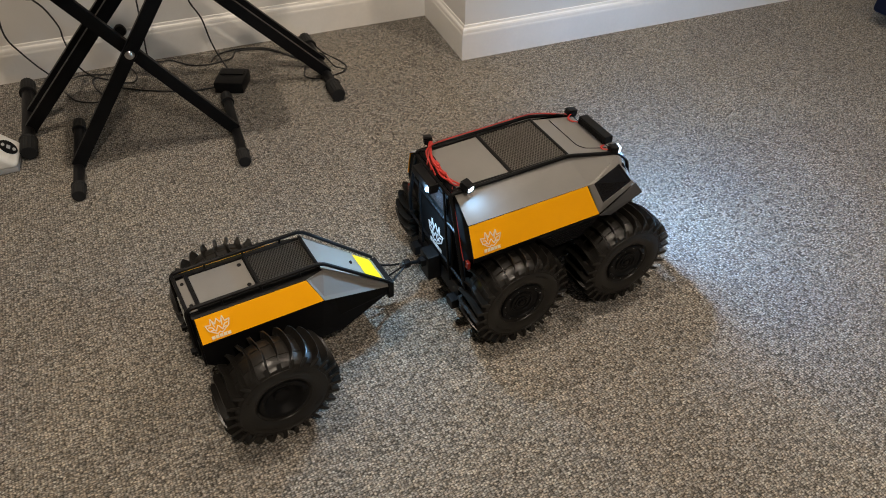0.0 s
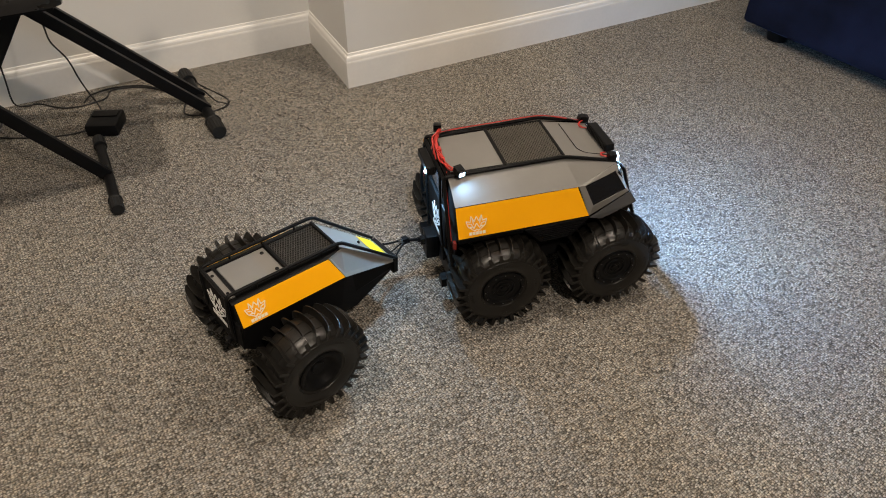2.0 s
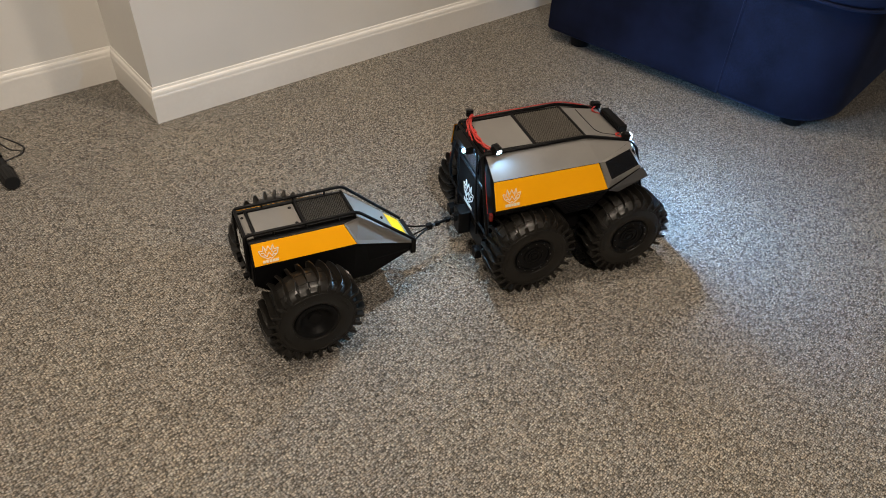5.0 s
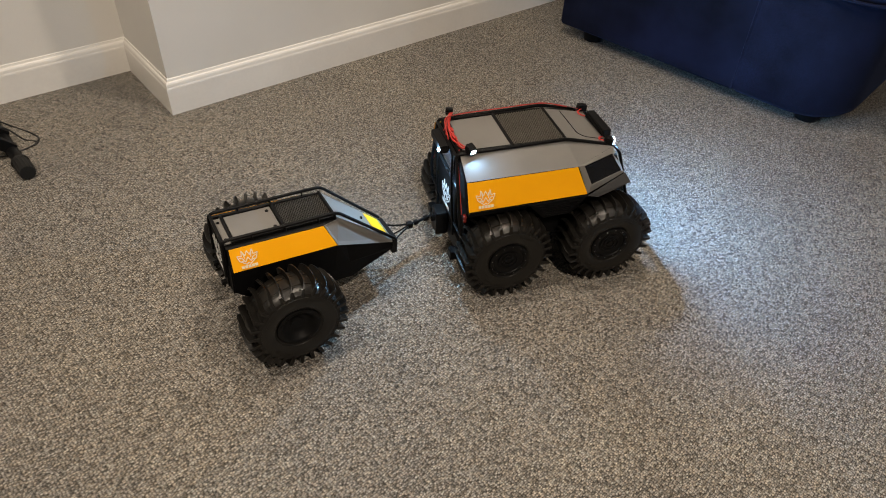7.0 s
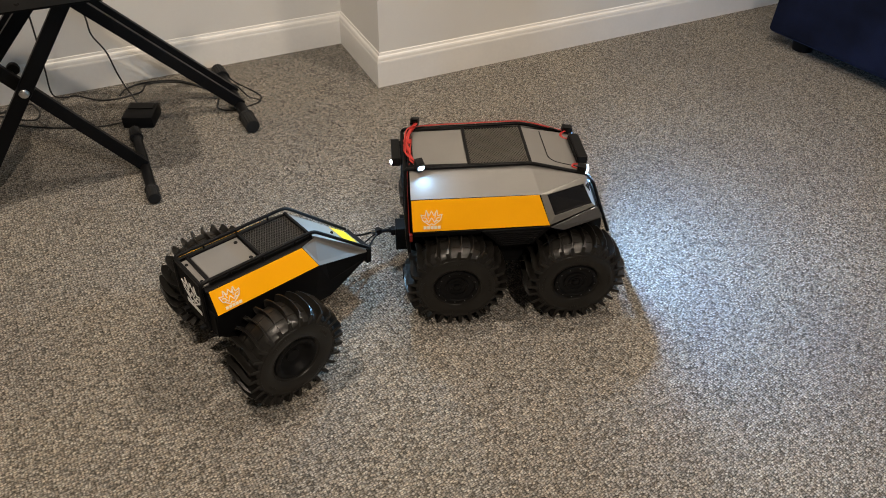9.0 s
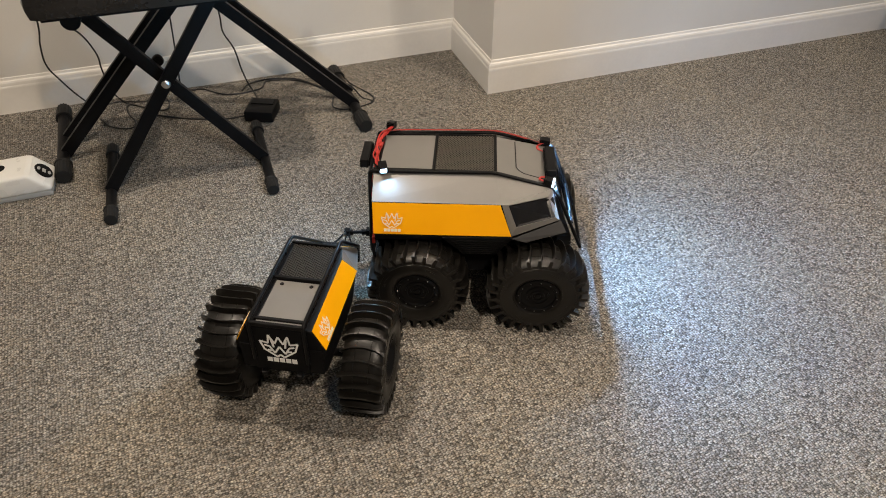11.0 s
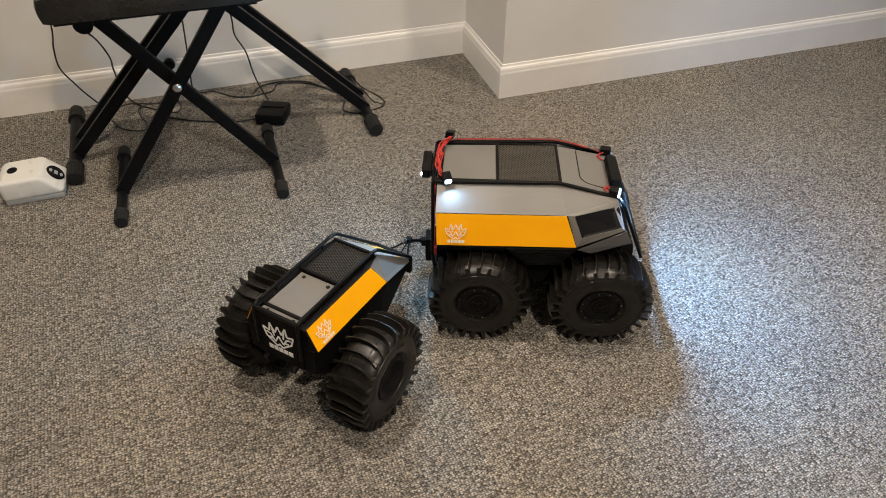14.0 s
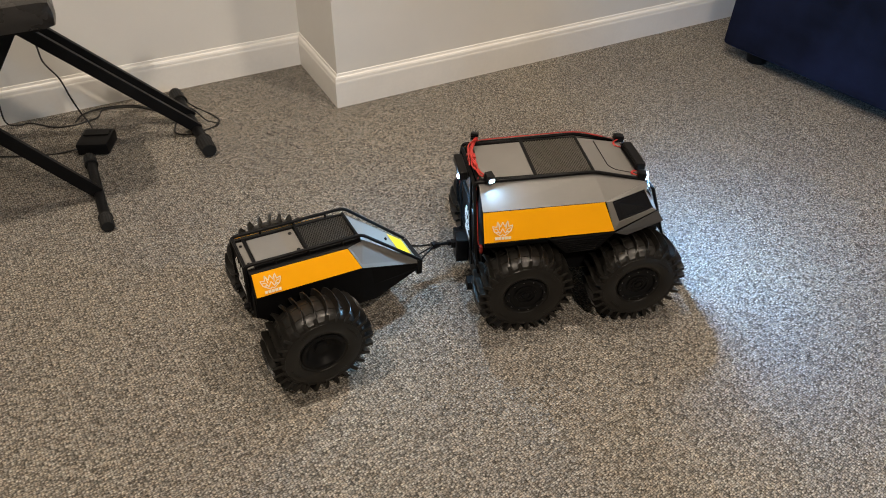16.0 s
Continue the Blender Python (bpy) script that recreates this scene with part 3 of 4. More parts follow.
def truck():
    root = tagged(new("toy_truck"), "orange and grey off-road toy truck with lit lamps and balloon tyres", "toy truck")
    bm = bmesh.new()
    loft(bm, [
        [(-.204, .074, .301), (-.203, .117, .263), (-.201, .1365, .203), (-.200, .122, .185), (-.200, .100, .165), (-.19, .094, .085)],
        [(.024, .075, .3065), (.024, .1175, .2665), (.030, .1365, .206), (.030, .122, .185), (.030, .100, .165), (.030, .094, .078)],
        [(.060, .077, .297), (.062, .105, .268), (.060, .1365, .206), (.062, .122, .190), (.062, .100, .165), (.062, .094, .078)],
        [(.131, .085, .285), (.137, .096, .268), (.148, .117, .235), (.150, .108, .215), (.152, .098, .18), (.16, .092, .082)],
        [(.140, .07, .278), (.146, .08, .262), (.158, .085, .23), (.170, .085, .2), (.182, .082, .17), (.19, .075, .10)],
    ])
    part("hull", bm, HULL_BLACK, root, "matt black hull")
    for s in (-1, 1):
        def P(x, y, z):
            return (x, s * y, z)

        def panel(name, pts, mat, th=0.0016, label="", bevel=0.0005):
            bm = bmesh.new()
            plate(bm, pts if s < 0 else pts[::-1], th, bevel)
            return part(name, bm, mat, root, label)
        panel("upper_panel", [P(-.205, .1195, .2660), P(.0385, .1208, .2690), P(.024, .0785, .3105), P(-.205, .0772, .3060)], GREY_PAINT, label="grey satin upper side panel", bevel=0.0)
        panel("upper_panel", [P(.0385, .1208, .2690), P(.134, .0905, .2890), P(.024, .0785, .3105)], GREY_PAINT, label="grey satin front side panel", bevel=0.0)
        orange = panel("side_panel", [P(-.2025, .1395, .2045), P(.0600, .1395, .2085), P(.0365, .1208, .2675), P(-.2045, .1200, .2640)], ORANGE, label="orange satin side panel")
        bm = bmesh.new()
        up = Vector((0, s * -.0195, .0605)).normalized()
        u = Vector((1, 0, 0)) if s < 0 else Vector((-1, 0, 0))
        n = u.cross(up)
        o = Vector((-.187 if s < 0 else -.147, s * .1382, .2105)) + n * 0.0009
        emblem(bm, o, u * .040, up * .038, n)
        part("emblem", bm, EMBLEM_PALE, orange, "pale angular crown emblem over short bars")
        # window frame with sill, ring of four bars round the dark pane
        q = [Vector(P(.0605, .1388, .2085)), Vector(P(.149, .1195, .2375)), Vector(P(.134, .0905, .2885)), Vector(P(.0385, .1208, .2690))]
        inn = [Vector(P(.0675, .1358, .2275)), Vector(P(.1425, .1195, .2425)), Vector(P(.1265, .0975, .2755)), Vector(P(.0500, .1215, .2690))]
        cen = sum(q, Vector()) / 4
        inn = [a.lerp(cen, 0.02) for a in inn]
        bm = bmesh.new()
        for i in range(4):
            j = (i + 1) % 4
            pts = [q[i], q[j], inn[j], inn[i]]
            plate(bm, pts if s < 0 else pts[::-1], 0.003, 0.0)
        frame_ob = part("side_window", bm, GREY_PAINT, root, "grey framed side window")
        bm = bmesh.new()
        back = Vector((0, -s * 0.0012, -0.0006))
        pts = [p + back for p in inn]
        plate(bm, pts if s < 0 else pts[::-1], 0.0015)
        part("pane", bm, DARK_GLASS, frame_ob, "smoked dark pane")
        panel("fender", [P(.062, .1400, .2035), P(.088, .1405, .196), P(.163, .132, .218), P(.1525, .1205, .236)], FENDER_GREY, 0.002, "glossy dark grey wheel-arch lip")
        # slatted side step
        bm = bmesh.new()
        t, b = .1405, .1300
        pts = [P(-.030, b, .153), P(.034, b, .1545), P(.0625, t, .2060), P(-.072, t, .2005)]
        plate(bm, pts if s < 0 else pts[::-1], 0.006, 0.001)
        step = part("side_step", bm, BLACK_PLASTIC, root, "black trapezoid side step")
        for k in range(7):
            f = (k + 0.8) / 8
            x0, x1 = -.030 - .042 * f + .010, .034 + .0285 * f - .010
            y, z = b + (t - b) * f, .153 + .049 * f
            bm = bmesh.new()
            tube(bm, [P(x0, y + .0012, z), P(x1, y + .0012, z + .002)], 0.0016, 6)
            part("slat", bm, BLACK_STEEL, step)
        # lower sill strip behind the orange
        panel("sill", [P(-.200, .1335, .187), P(-.074, .1335, .189), P(-.072, .1390, .2030), P(-.2015, .1390, .2025)], BLACK_PLASTIC, 0.004, "black sill strip")
        # rails: roof side bar running into the front post, rear post
        bm = bmesh.new()
        tube(bm, rounded([P(-.213, .0775, .2985), P(-.211, .079, .3085), P(.024, .0805, .3145), P(.137, .0895, .2925), P(.150, .0875, .262), P(.207, .066, .128)], 0.012), 0.0036, 10)
        part("roof_rail", bm, BLACK_STEEL, root, "black tubular roof rail and front post", smooth=True)
        bm = bmesh.new()
        tube(bm, rounded([P(-.213, .0775, .302), P(-.213, .0785, .290), P(-.212, .112, .160), P(-.205, .118, .105)], 0.012), 0.0036, 10)
        tube(bm, rounded([P(-.2145, .052, .302), P(-.2150, .055, .20), P(-.208, .060, .085)], 0.012), 0.0026, 8)
        part("rear_post", bm, BLACK_STEEL, root, "black tubular rear post", smooth=True)
        # tail light
        bm = bmesh.new()
        box(bm, -.2085, -.2025, *(sorted((s * .118, s * .128))), .170, .186, 0.0012)
        part("tail_light", bm, RED_LENS, root, "small red tail light")
        led_cube(root, P(-.186, .0865, .3225), 16 if s < 0 else 164, 14, LED_REAR, False)
        led_cube(root, P(.1285, .0880, .3040), 78 if s < 0 else 86, 6, LED, s < 0, .0089)
    # roof: rear plate, mesh bay, front hatch
    bm = bmesh.new()
    plate(bm, [(-.196, -.0705, .3070), (-.0935, -.0705, .3100), (-.0935, .0705, .3100), (-.196, .0705, .3070)], 0.003, 0.0006)
    part("roof_panel", bm, GREY_PAINT, root, "grey roof plate")
    bm = bmesh.new()
    for x in (-.0915, .0255):
        box(bm, x - .003, x + .003, -.0745, .0745, .3065, .3135, 0.001)
    for y in (-.0735, .0735):
        box(bm, -.205, .026, y - .003, y + .003, .3035, .3120, 0.001)
    box(bm, -.207, -.197, -.0745, .0745, .302, .3095, 0.001)
    bay = part("mesh_frame", bm, BLACK_PLASTIC, root, "black frame round the mesh bay")
    bm = bmesh.new()
    lattice(bm, (-.0885, -.0705, .3085), (.111, 0, .0025), (0, .141, 0), 0.0056, 0.0014, 0.0014)
    part("mesh", bm, MESH_GREY, bay, "black diamond mesh")
    bm = bmesh.new()
    plate(bm, [(.0285, -.0715, .3110), (.130, -.0795, .2895), (.130, .0795, .2895), (.0285, .0715, .3110)], 0.003, 0.0006)
    hood = part("front_panel", bm, GREY_PAINT, root, "grey sloping front roof plate")
    bm = bmesh.new()
    k = (.2895 - .3110) / (.130 - .0285)
    def on(x, y): return (x, y, .3110 + (x - .0285) * k + 0.0026)
    tube(bm, rounded([on(.066, .068), on(.066, -.045), on(.078, -.060), on(.124, -.066)], 0.008), 0.0009, 5)
    part("hatch_seam", bm, BLACK_PLASTIC, hood, "dark hatch outline")
    # windscreen and nose
    bm = bmesh.new()
    plate(bm, [(.190, -.073, .125), (.190, .073, .125), (.1445, .083, .268), (.1445, -.083, .268)], 0.003, 0.0006)
    nose = part("front_plate", bm, GREY_PAINT, root, "grey sloping nose plate")
    bm = bmesh.new()
    plate(bm, [(.1705, -.068, .191), (.1705, .068, .191), (.1475, .073, .2625), (.1475, -.073, .2625)], 0.002, 0.0006)
    part("windscreen", bm, DARK_GLASS, nose, "smoked windscreen")
    bm = bmesh.new()
    for z, x in ((.135, .205), (.19, .182)):
        tube(bm, [(x, -.066, z), (x, .066, z)], 0.0034, 8)
    part("front_bar", bm, BLACK_STEEL, root, "black front cross bars", smooth=True)
    # light bars
    bm = bmesh.new()
    box(bm, .124, .143, -.060, .052, .297, .313, 0.002)
    for i in range(15):
        box(bm, .1215, .1245, -.057 + i * .0072, -.0535 + i * .0072, .298, .311)
    for y in (-.045, .045):
        box(bm, .126, .131, y - .004, y + .004, .288, .298)
    bar = part("light_bar", bm, BLACK_PLASTIC, root, "black finned front light bar")
    bm = bmesh.new()
    box(bm, .1432, .1442, -.052, .045, .300, .310)
    part("lens", bm, DARK_GLASS, bar, "unlit dark strip lens")
    bm = bmesh.new()
    box(bm, -.237, -.220, -.040, .040, .290, .309, 0.002)
    for i in range(10):
        box(bm, -.2205, -.2175, -.0365 + i * .0076, -.033 + i * .0076, .292, .307)
    for y in (-.03, .03):
        box(bm, -.222, -.206, y - .003, y + .003, .296, .301)
    bar = part("light_bar", bm, BLACK_PLASTIC, root, "black finned rear light bar")
    bm = bmesh.new()
    box(bm, -.2382, -.2372, -.029, -.023, .2905, .2937)
    part("lens", bm, LED_SMALL, bar, "small glowing white lamp")
    # rear cross bars, door and hitch
    bm = bmesh.new()
    tube(bm, [(-.213, -.078, .3025), (-.213, .078, .3025)], 0.0036, 10)
    tube(bm, [(-.2125, -.094, .228), (-.2125, .094, .228)], 0.0026, 8)
    tube(bm, [(-.2075, -.115, .120), (-.2075, .115, .120)], 0.0030, 8)
    part("rear_bar", bm, BLACK_STEEL, root, "black rear cross bars", smooth=True)
    bm = bmesh.new()
    plate(bm, [(-.2065, .068, .098), (-.2065, -.068, .098), (-.2085, -.068, .288), (-.2085, .068, .288)], 0.004, 0.001)
    door = part("rear_door", bm, HULL_BLACK, root, "black rear door")
    bm = bmesh.new()
    box(bm, -.2112, -.2085, -.050, .050, .238, .276, 0.001)
    part("door_window", bm, DARK_GLASS, door, "smoked rear window")
    for z in (.110, .262):
        bm = bmesh.new()
        box(bm, -.2125, -.2085, .056, .070, z, z + .010, 0.001)
        part("hinge", bm, BLACK_STEEL, door, "black hinge")
    bm = bmesh.new()
    emblem(bm, (-.2082, .030, .122), (0, -.060, 0), (0, 0, .060), (-1, 0, 0), 0.05)
    part("emblem", bm, EMBLEM_WHITE, door, "white angular crown emblem over short bars")
    bm = bmesh.new()
    box(bm, -.234, -.206, -.018, .018, .054, .114, 0.003)
    box(bm, -.243, -.232, -.007, .007, .086, .102, 0.002)
    part("hitch", bm, BLACK_PLASTIC, root, "black tow hitch box")
    bm = bmesh.new()
    box(bm, -.222, -.205, -.095, -.072, .040, .062, 0.002)
    box(bm, -.222, -.205, .072, .095, .040, .062, 0.002)
    box(bm, -.205, -.19, -.09, .09, .050, .09, 0.002)
    part("rear_bumper", bm, BLACK_PLASTIC, root, "black rear bumper blocks")
    # wiring
    rnd = random.Random(4)
    for i in range(4):
        j = lambda a=0.0030: rnd.uniform(-a, a)
        bm = bmesh.new()
        way = [(-.186 + j(), -.072 + j(), .317), (-.199 + j(), -.058 + j(), .3125), (-.203 + j(), -.02 + j(.005), .3125 + abs(j(.004))), (-.200 + j(.005), .025 + j(.005), .3135 + abs(j(.004))),
               (-.197 + j(), .062, .3140), (-.170, .0795 + j(), .3155), (-.08, .0800 + j(.0012), .3185), (.024, .0815 + j(.0012), .3195), (.085, .0860 + j(.0012), .308), (.126, .0840 + j(), .2990)]
        tube(bm, spline(way, 5), 0.0012, 6)
        part("wire", bm, RED_WIRE if i % 2 == 0 else DARK_WIRE, root, "red lamp wiring" if i % 2 == 0 else "black lamp wiring", smooth=True)
    for i in range(3):
        bm = bmesh.new()
        j = lambda a=0.0045: rnd.uniform(-a, a)
        way = [(-.212, .030 - i * .02, .308), (-.204 + j(), .052 + j(), .316 + abs(j())), (-.190 + j(), .066 + j(), .321 + abs(j())), (-.180 + j(), .082, .322),
               (-.190 + j(), .062 + j(), .318 + abs(j())), (-.203 + j(), .01 + j(), .317 + abs(j())), (-.206 + j(), -.030 + j(), .316 + abs(j())), (-.198 + j(), -.062 + j(), .318), (-.188, -.080, .318)]
        tube(bm, spline(way, 6), 0.0015, 6)
        part("wire", bm, RED_WIRE, root, "red looped lamp wiring", smooth=True)
    for y, turn in ((-.022, 12), (.018, -8)):
        bm = bmesh.new()
        box(bm, -.0032, .0032, -.0085, .0085, 0, .006, 0.0008)
        plug = part("wire_connector", bm, RED_WIRE, root, "small red wire connector", smooth=True)
        plug.matrix_basis = pose(-.204, y, .315, 0, 0, turn)
    for i in range(2):
        bm = bmesh.new()
        j = lambda a=0.002: rnd.uniform(-a, a)
        way = [(.124 + j(), .082, .304), (.112 + j(), .074 + j(), .302 + j()), (.114 + j(), .060 + j(), .2975), (.128 + j(), .048, .2935), (.130 + j(), 0, .2930), (.128 + j(), -.048, .2930), (.113 + j(), -.062 + j(), .2970), (.111 + j(), -.074 + j(), .300), (.122 + j(), -.082, .300)]
        tube(bm, spline(way, 5), 0.0012, 6)
        part("wire", bm, RED_WIRE, root, "red lamp wiring", smooth=True)
    bm = bmesh.new()
    tube(bm, spline([(-.204, -.066, .313), (-.2095, -.076, .285), (-.2085, -.097, .215), (-.2085, -.112, .180)], 5), 0.0008, 6)
    part("wire", bm, RED_WIRE, root, "red tail-light wire", smooth=True)
    bm = bmesh.new()
    box(bm, -.2060, -.1970, .004, .020, .3125, .3195, 0.002)
    part("connector", bm, RED_WIRE, root, "red wiring connector")
    for x in (-.1175, .1175):
        wheel(root, x, -.143, False, False)
        wheel(root, x, .143, False, True)
    bm = bmesh.new()
    for x in (-.1175, .1175):
        tube(bm, [(x, -.125, HUB), (x, .125, HUB)], 0.009, 10)
    part("axle", bm, BLACK_PLASTIC, root, "black axles", smooth=True)
    taper_roof(root)
    raise_body(root, 0.9893, 0.0112)
    return root


# ---- the two-wheeled trailer ----
def trailer():
    root = tagged(new("toy_trailer"), "black toy trailer with orange sides, grey deck and balloon tyres", "toy trailer")
    bm = bmesh.new()
    loft(bm, [
        [(-.080, .045, .2185), (-.080, .0545, .2190), (-.079, .0750, .1800), (-.078, .0670, .123), (-.078, .058, .121)],
        [(-.030, .045, .2190), (-.030, .0545, .2195), (-.030, .0750, .1800), (-.030, .0660, .110), (-.030, .056, .075)],
        [(.112, .045, .2195), (.110, .0545, .2195), (.126, .0750, .1795), (.126, .0620, .100), (.120, .052, .064)],
        [(.138, .0430, .2190), (.140, .0460, .2170), (.150, .0640, .1660), (.160, .0580, .110), (.168, .048, .060)],
        [(.268, .0335, .1180), (.268, .0345, .1175), (.268, .0365, .1120), (.268, .0350, .098), (.266, .030, .085)],
    ])
    part("hull", bm, HULL_BLACK, root, "matt black boat-shaped hull")
    for s in (-1, 1):
        def P(x, y, z):
            return (x, s * y, z)

        def panel(name, pts, mat, th=0.0014, label="", bevel=0.0004):
            bm = bmesh.new()
            plate(bm, pts if s < 0 else pts[::-1], th, bevel)
            return part(name, bm, mat, root, label)
        orange = panel("side_panel", [P(-.0775, .0768, .1805), P(.1265, .0768, .1800), P(.1060, .0572, .2200), P(-.0775, .0572, .2205)], ORANGE, label="orange satin side panel")
        bm = bmesh.new()
        up = Vector((0, s * -.0196, .040)).normalized()
        u = Vector((1, 0, 0)) if s < 0 else Vector((-1, 0, 0))
        n = u.cross(up)
        o = Vector((-.066 if s < 0 else -.036, s * .0753, .1838)) + n * 0.0008
        emblem(bm, o, u * .038, up * .034, n)
        part("emblem", bm, EMBLEM_PALE, orange, "pale angular crown emblem over short bars")
        panel("cheek", [P(.1275, .0770, .1795), P(.268, .0380, .1125), P(.268, .0355, .1195), P(.141, .0480, .2215), P(.107, .0568, .2205)], GREY_PAINT, label="blue-grey front cheek plate")
        panel("deck_edge", [P(-.081, .0560, .2207), P(.107, .0560, .2207), P(.139, .0475, .2228), P(-.081, .0455, .2228)], BLACK_PLASTIC, 0.003, "black deck edge")
        bm = bmesh.new()
        tube(bm, rounded([P(-.086, .0455, .150), P(-.086, .0455, .2345), P(.139, .0465, .2360), P(.270, .0395, .1235)], 0.012), 0.0034, 10)
        for x in (-.03, .034, .10):
            tube(bm, [P(x, .0455, .219), P(x, .0456, .2355)], 0.0022, 6)
        part("rail", bm, BLACK_STEEL, root, "black tubular deck rail", smooth=True)
        wheel(root, .012, s * .124, True, s > 0)
        bm = bmesh.new()
        box(bm, *(-.0815, -.0785), *sorted((s * .046, s * .070)), .124, .178, 0.001)
        part("corner_plate", bm, HULL_BLACK, root, "black rear corner plate")
    bm = bmesh.new()
    plate(bm, [(-.060, -.0385, .2235), (.030, -.0385, .2240), (.030, .0385, .2240), (-.060, .0385, .2235)], 0.003, 0.0005)
    deck = part("deck_panel", bm, GREY_PAINT, root, "grey deck plate")
    for y in (-.026, .026):
        bm = bmesh.new()
        turned(bm, [(0.0, .0036), (.0012, .0036), (.0018, .0026), (.0010, .0013), (.0010, 0)], 12)
        sc = part("screw", bm, BLACK_PLASTIC, deck, "black screw head")
        sc.matrix_basis = pose(.021, y, .2238, 90)
    bm = bmesh.new()
    for x, h in ((-.084, .234), (-.0645, .226), (.0345, .230), (.1345, .229)):
        box(bm, x - .0028, x + .0028, -.0445, .0445, h - .008, h, 0.001)
    for y in (-.0415, .0415):
        box(bm, -.064, .135, y - .0022, y + .0022, .2195, .2265, 0.0008)
    part("deck_frame", bm, BLACK_STEEL, root, "black deck frame bars")
    bm = bmesh.new()
    plate(bm, [(-.080, -.040, .2215), (-.067, -.040, .2220), (-.067, .040, .2220), (-.080, .040, .2215)], 0.002)
    lip = part("rear_lip", bm, GREY_PAINT, root, "grey rear lip")
    for y in (-.027, .027):
        bm = bmesh.new()
        turned(bm, [(0.0, .0030), (.0012, .0030), (.0017, .0020), (.0010, .0010), (.0010, 0)], 12)
        sc = part("screw", bm, BLACK_PLASTIC, lip, "black screw head")
        sc.matrix_basis = pose(-.0735, y, .2218, 90)
    bm = bmesh.new()
    lattice(bm, (.0375, -.0393, .2232), (.0945, 0, .0005), (0, .0786, 0), 0.0052, 0.0013, 0.0013)
    part("mesh", bm, MESH_DARK, root, "black diamond mesh")
    bm = bmesh.new()
    plate(bm, [(.1385, -.0440, .2235), (.268, -.0330, .1200), (.268, .0330, .1200), (.1385, .0440, .2235)], 0.003, 0.0005)
    slope = part("front_panel", bm, GREY_PAINT, root, "blue-grey sloping front plate")
    bm = bmesh.new()
    k = (.1200 - .2235) / (.268 - .1385)
    def on(x, y): return (x, y, .2235 + (x - .1385) * k + 0.0006)
    plate(bm, [on(.228, -.0345), on(.261, -.0318), on(.261, .0318), on(.228, .0345)], 0.0009)
    part("yellow_patch", bm, YELLOW, slope, "bright yellow patch")
    bm = bmesh.new()
    box(bm, .208, .212, -.002, .002, on(.21, 0)[2] - .001, on(.21, 0)[2] + .004)
    part("latch", bm, BLACK_PLASTIC, slope, "small black latch pin")
    bm = bmesh.new()
    plate(bm, [(-.0845, .0455, .124), (-.0845, -.0455, .124), (-.0850, -.0455, .2225), (-.0850, .0455, .2225)], 0.004, 0.001)
    gate = part("tailgate", bm, HULL_BLACK, root, "black tailgate")
    bm = bmesh.new()
    emblem(bm, (-.0852, .032, .147), (0, -.064, 0), (0, 0, .061), (-1, 0, 0), 0.05)
    part("emblem", bm, EMBLEM_WHITE, gate, "white angular crown emblem over short bars")
    for y in (-.034, .026):
        bm = bmesh.new()
        box(bm, -.094, -.084, y, y + .010, .120, .127, 0.001)
        box(bm, -.0905, -.087, y + .003, y + .007, .112, .121)
        part("bracket", bm, BLACK_STEEL, gate, "small black bracket")
    bm = bmesh.new()
    box(bm, .2665, .278, -.0395, .0395, .082, .1205, 0.0015)
    part("nose_plate", bm, BLACK_PLASTIC, root, "black nose plate")
    bm = bmesh.new()
    for s in (-1, 1):
        tube(bm, rounded([(.276, s * .030, .108), (.296, s * .016, .109), (.325, s * .003, .114)], 0.01), 0.0022, 7)
    tube(bm, [(.276, 0, .095), (.325, 0, .113)], 0.0018, 6)
    box(bm, .319, .333, -.006, .006, .107, .121, 0.002)
    part("drawbar", bm, BLACK_STEEL, root, "black wire drawbar", smooth=True)
    bm = bmesh.new()
    tube(bm, [(.012, -.115, HUB), (.012, .115, HUB)], 0.0075, 10)
    box(bm, 0, .024, -.04, .04, .092, .145, 0.002)
    part("axle", bm, BLACK_PLASTIC, root, "black axle", smooth=True)
    raise_body(root, 0.978, 0.023)
    return root


def tow_link():
    root = tagged(new("tow_link"), "black and steel turnbuckle link between truck and trailer", "tow link")
    bm = bmesh.new()
    tube(bm, [(-.030, 0, 0), (.030, 0, 0)], 0.0036, 8)
    for x in (-.020, .012):
        box(bm, x, x + .012, -.0045, .0045, -.0045, .0045, 0.001)
    part("rod", bm, BLACK_STEEL, root, "black threaded rod", smooth=True)
    for x in (-.031, .0265):
        bm = bmesh.new()
        tube(bm, [(x, 0, 0), (x + .0060, 0, 0)], 0.0050, 10)
        part("collar", bm, STEEL, root, "bright steel collar", smooth=True)
    return root


TRUCK_OB, TRAILER_OB, LINK_OB = truck(), trailer(), tow_link()


# ---- bench and keyboard stand ----
def flat_leg(name, a, b, wide, deep, parent, label=""):
    """A rectangular tube from a to b: wide in the x-z plane, deep along y."""
    a, b = Vector(a), Vector(b)
    d = (b - a).normalized()
    s = d.cross(Vector((0, 1, 0))).normalized() * wide / 2
    y = Vector((0, deep / 2, 0))
    bm = bmesh.new()
    prism(bm, [a - s - y, a + s - y, a + s + y, a - s + y], b - a, 0.0018)
    return part(name, bm, BLACK_STEEL, parent, label)


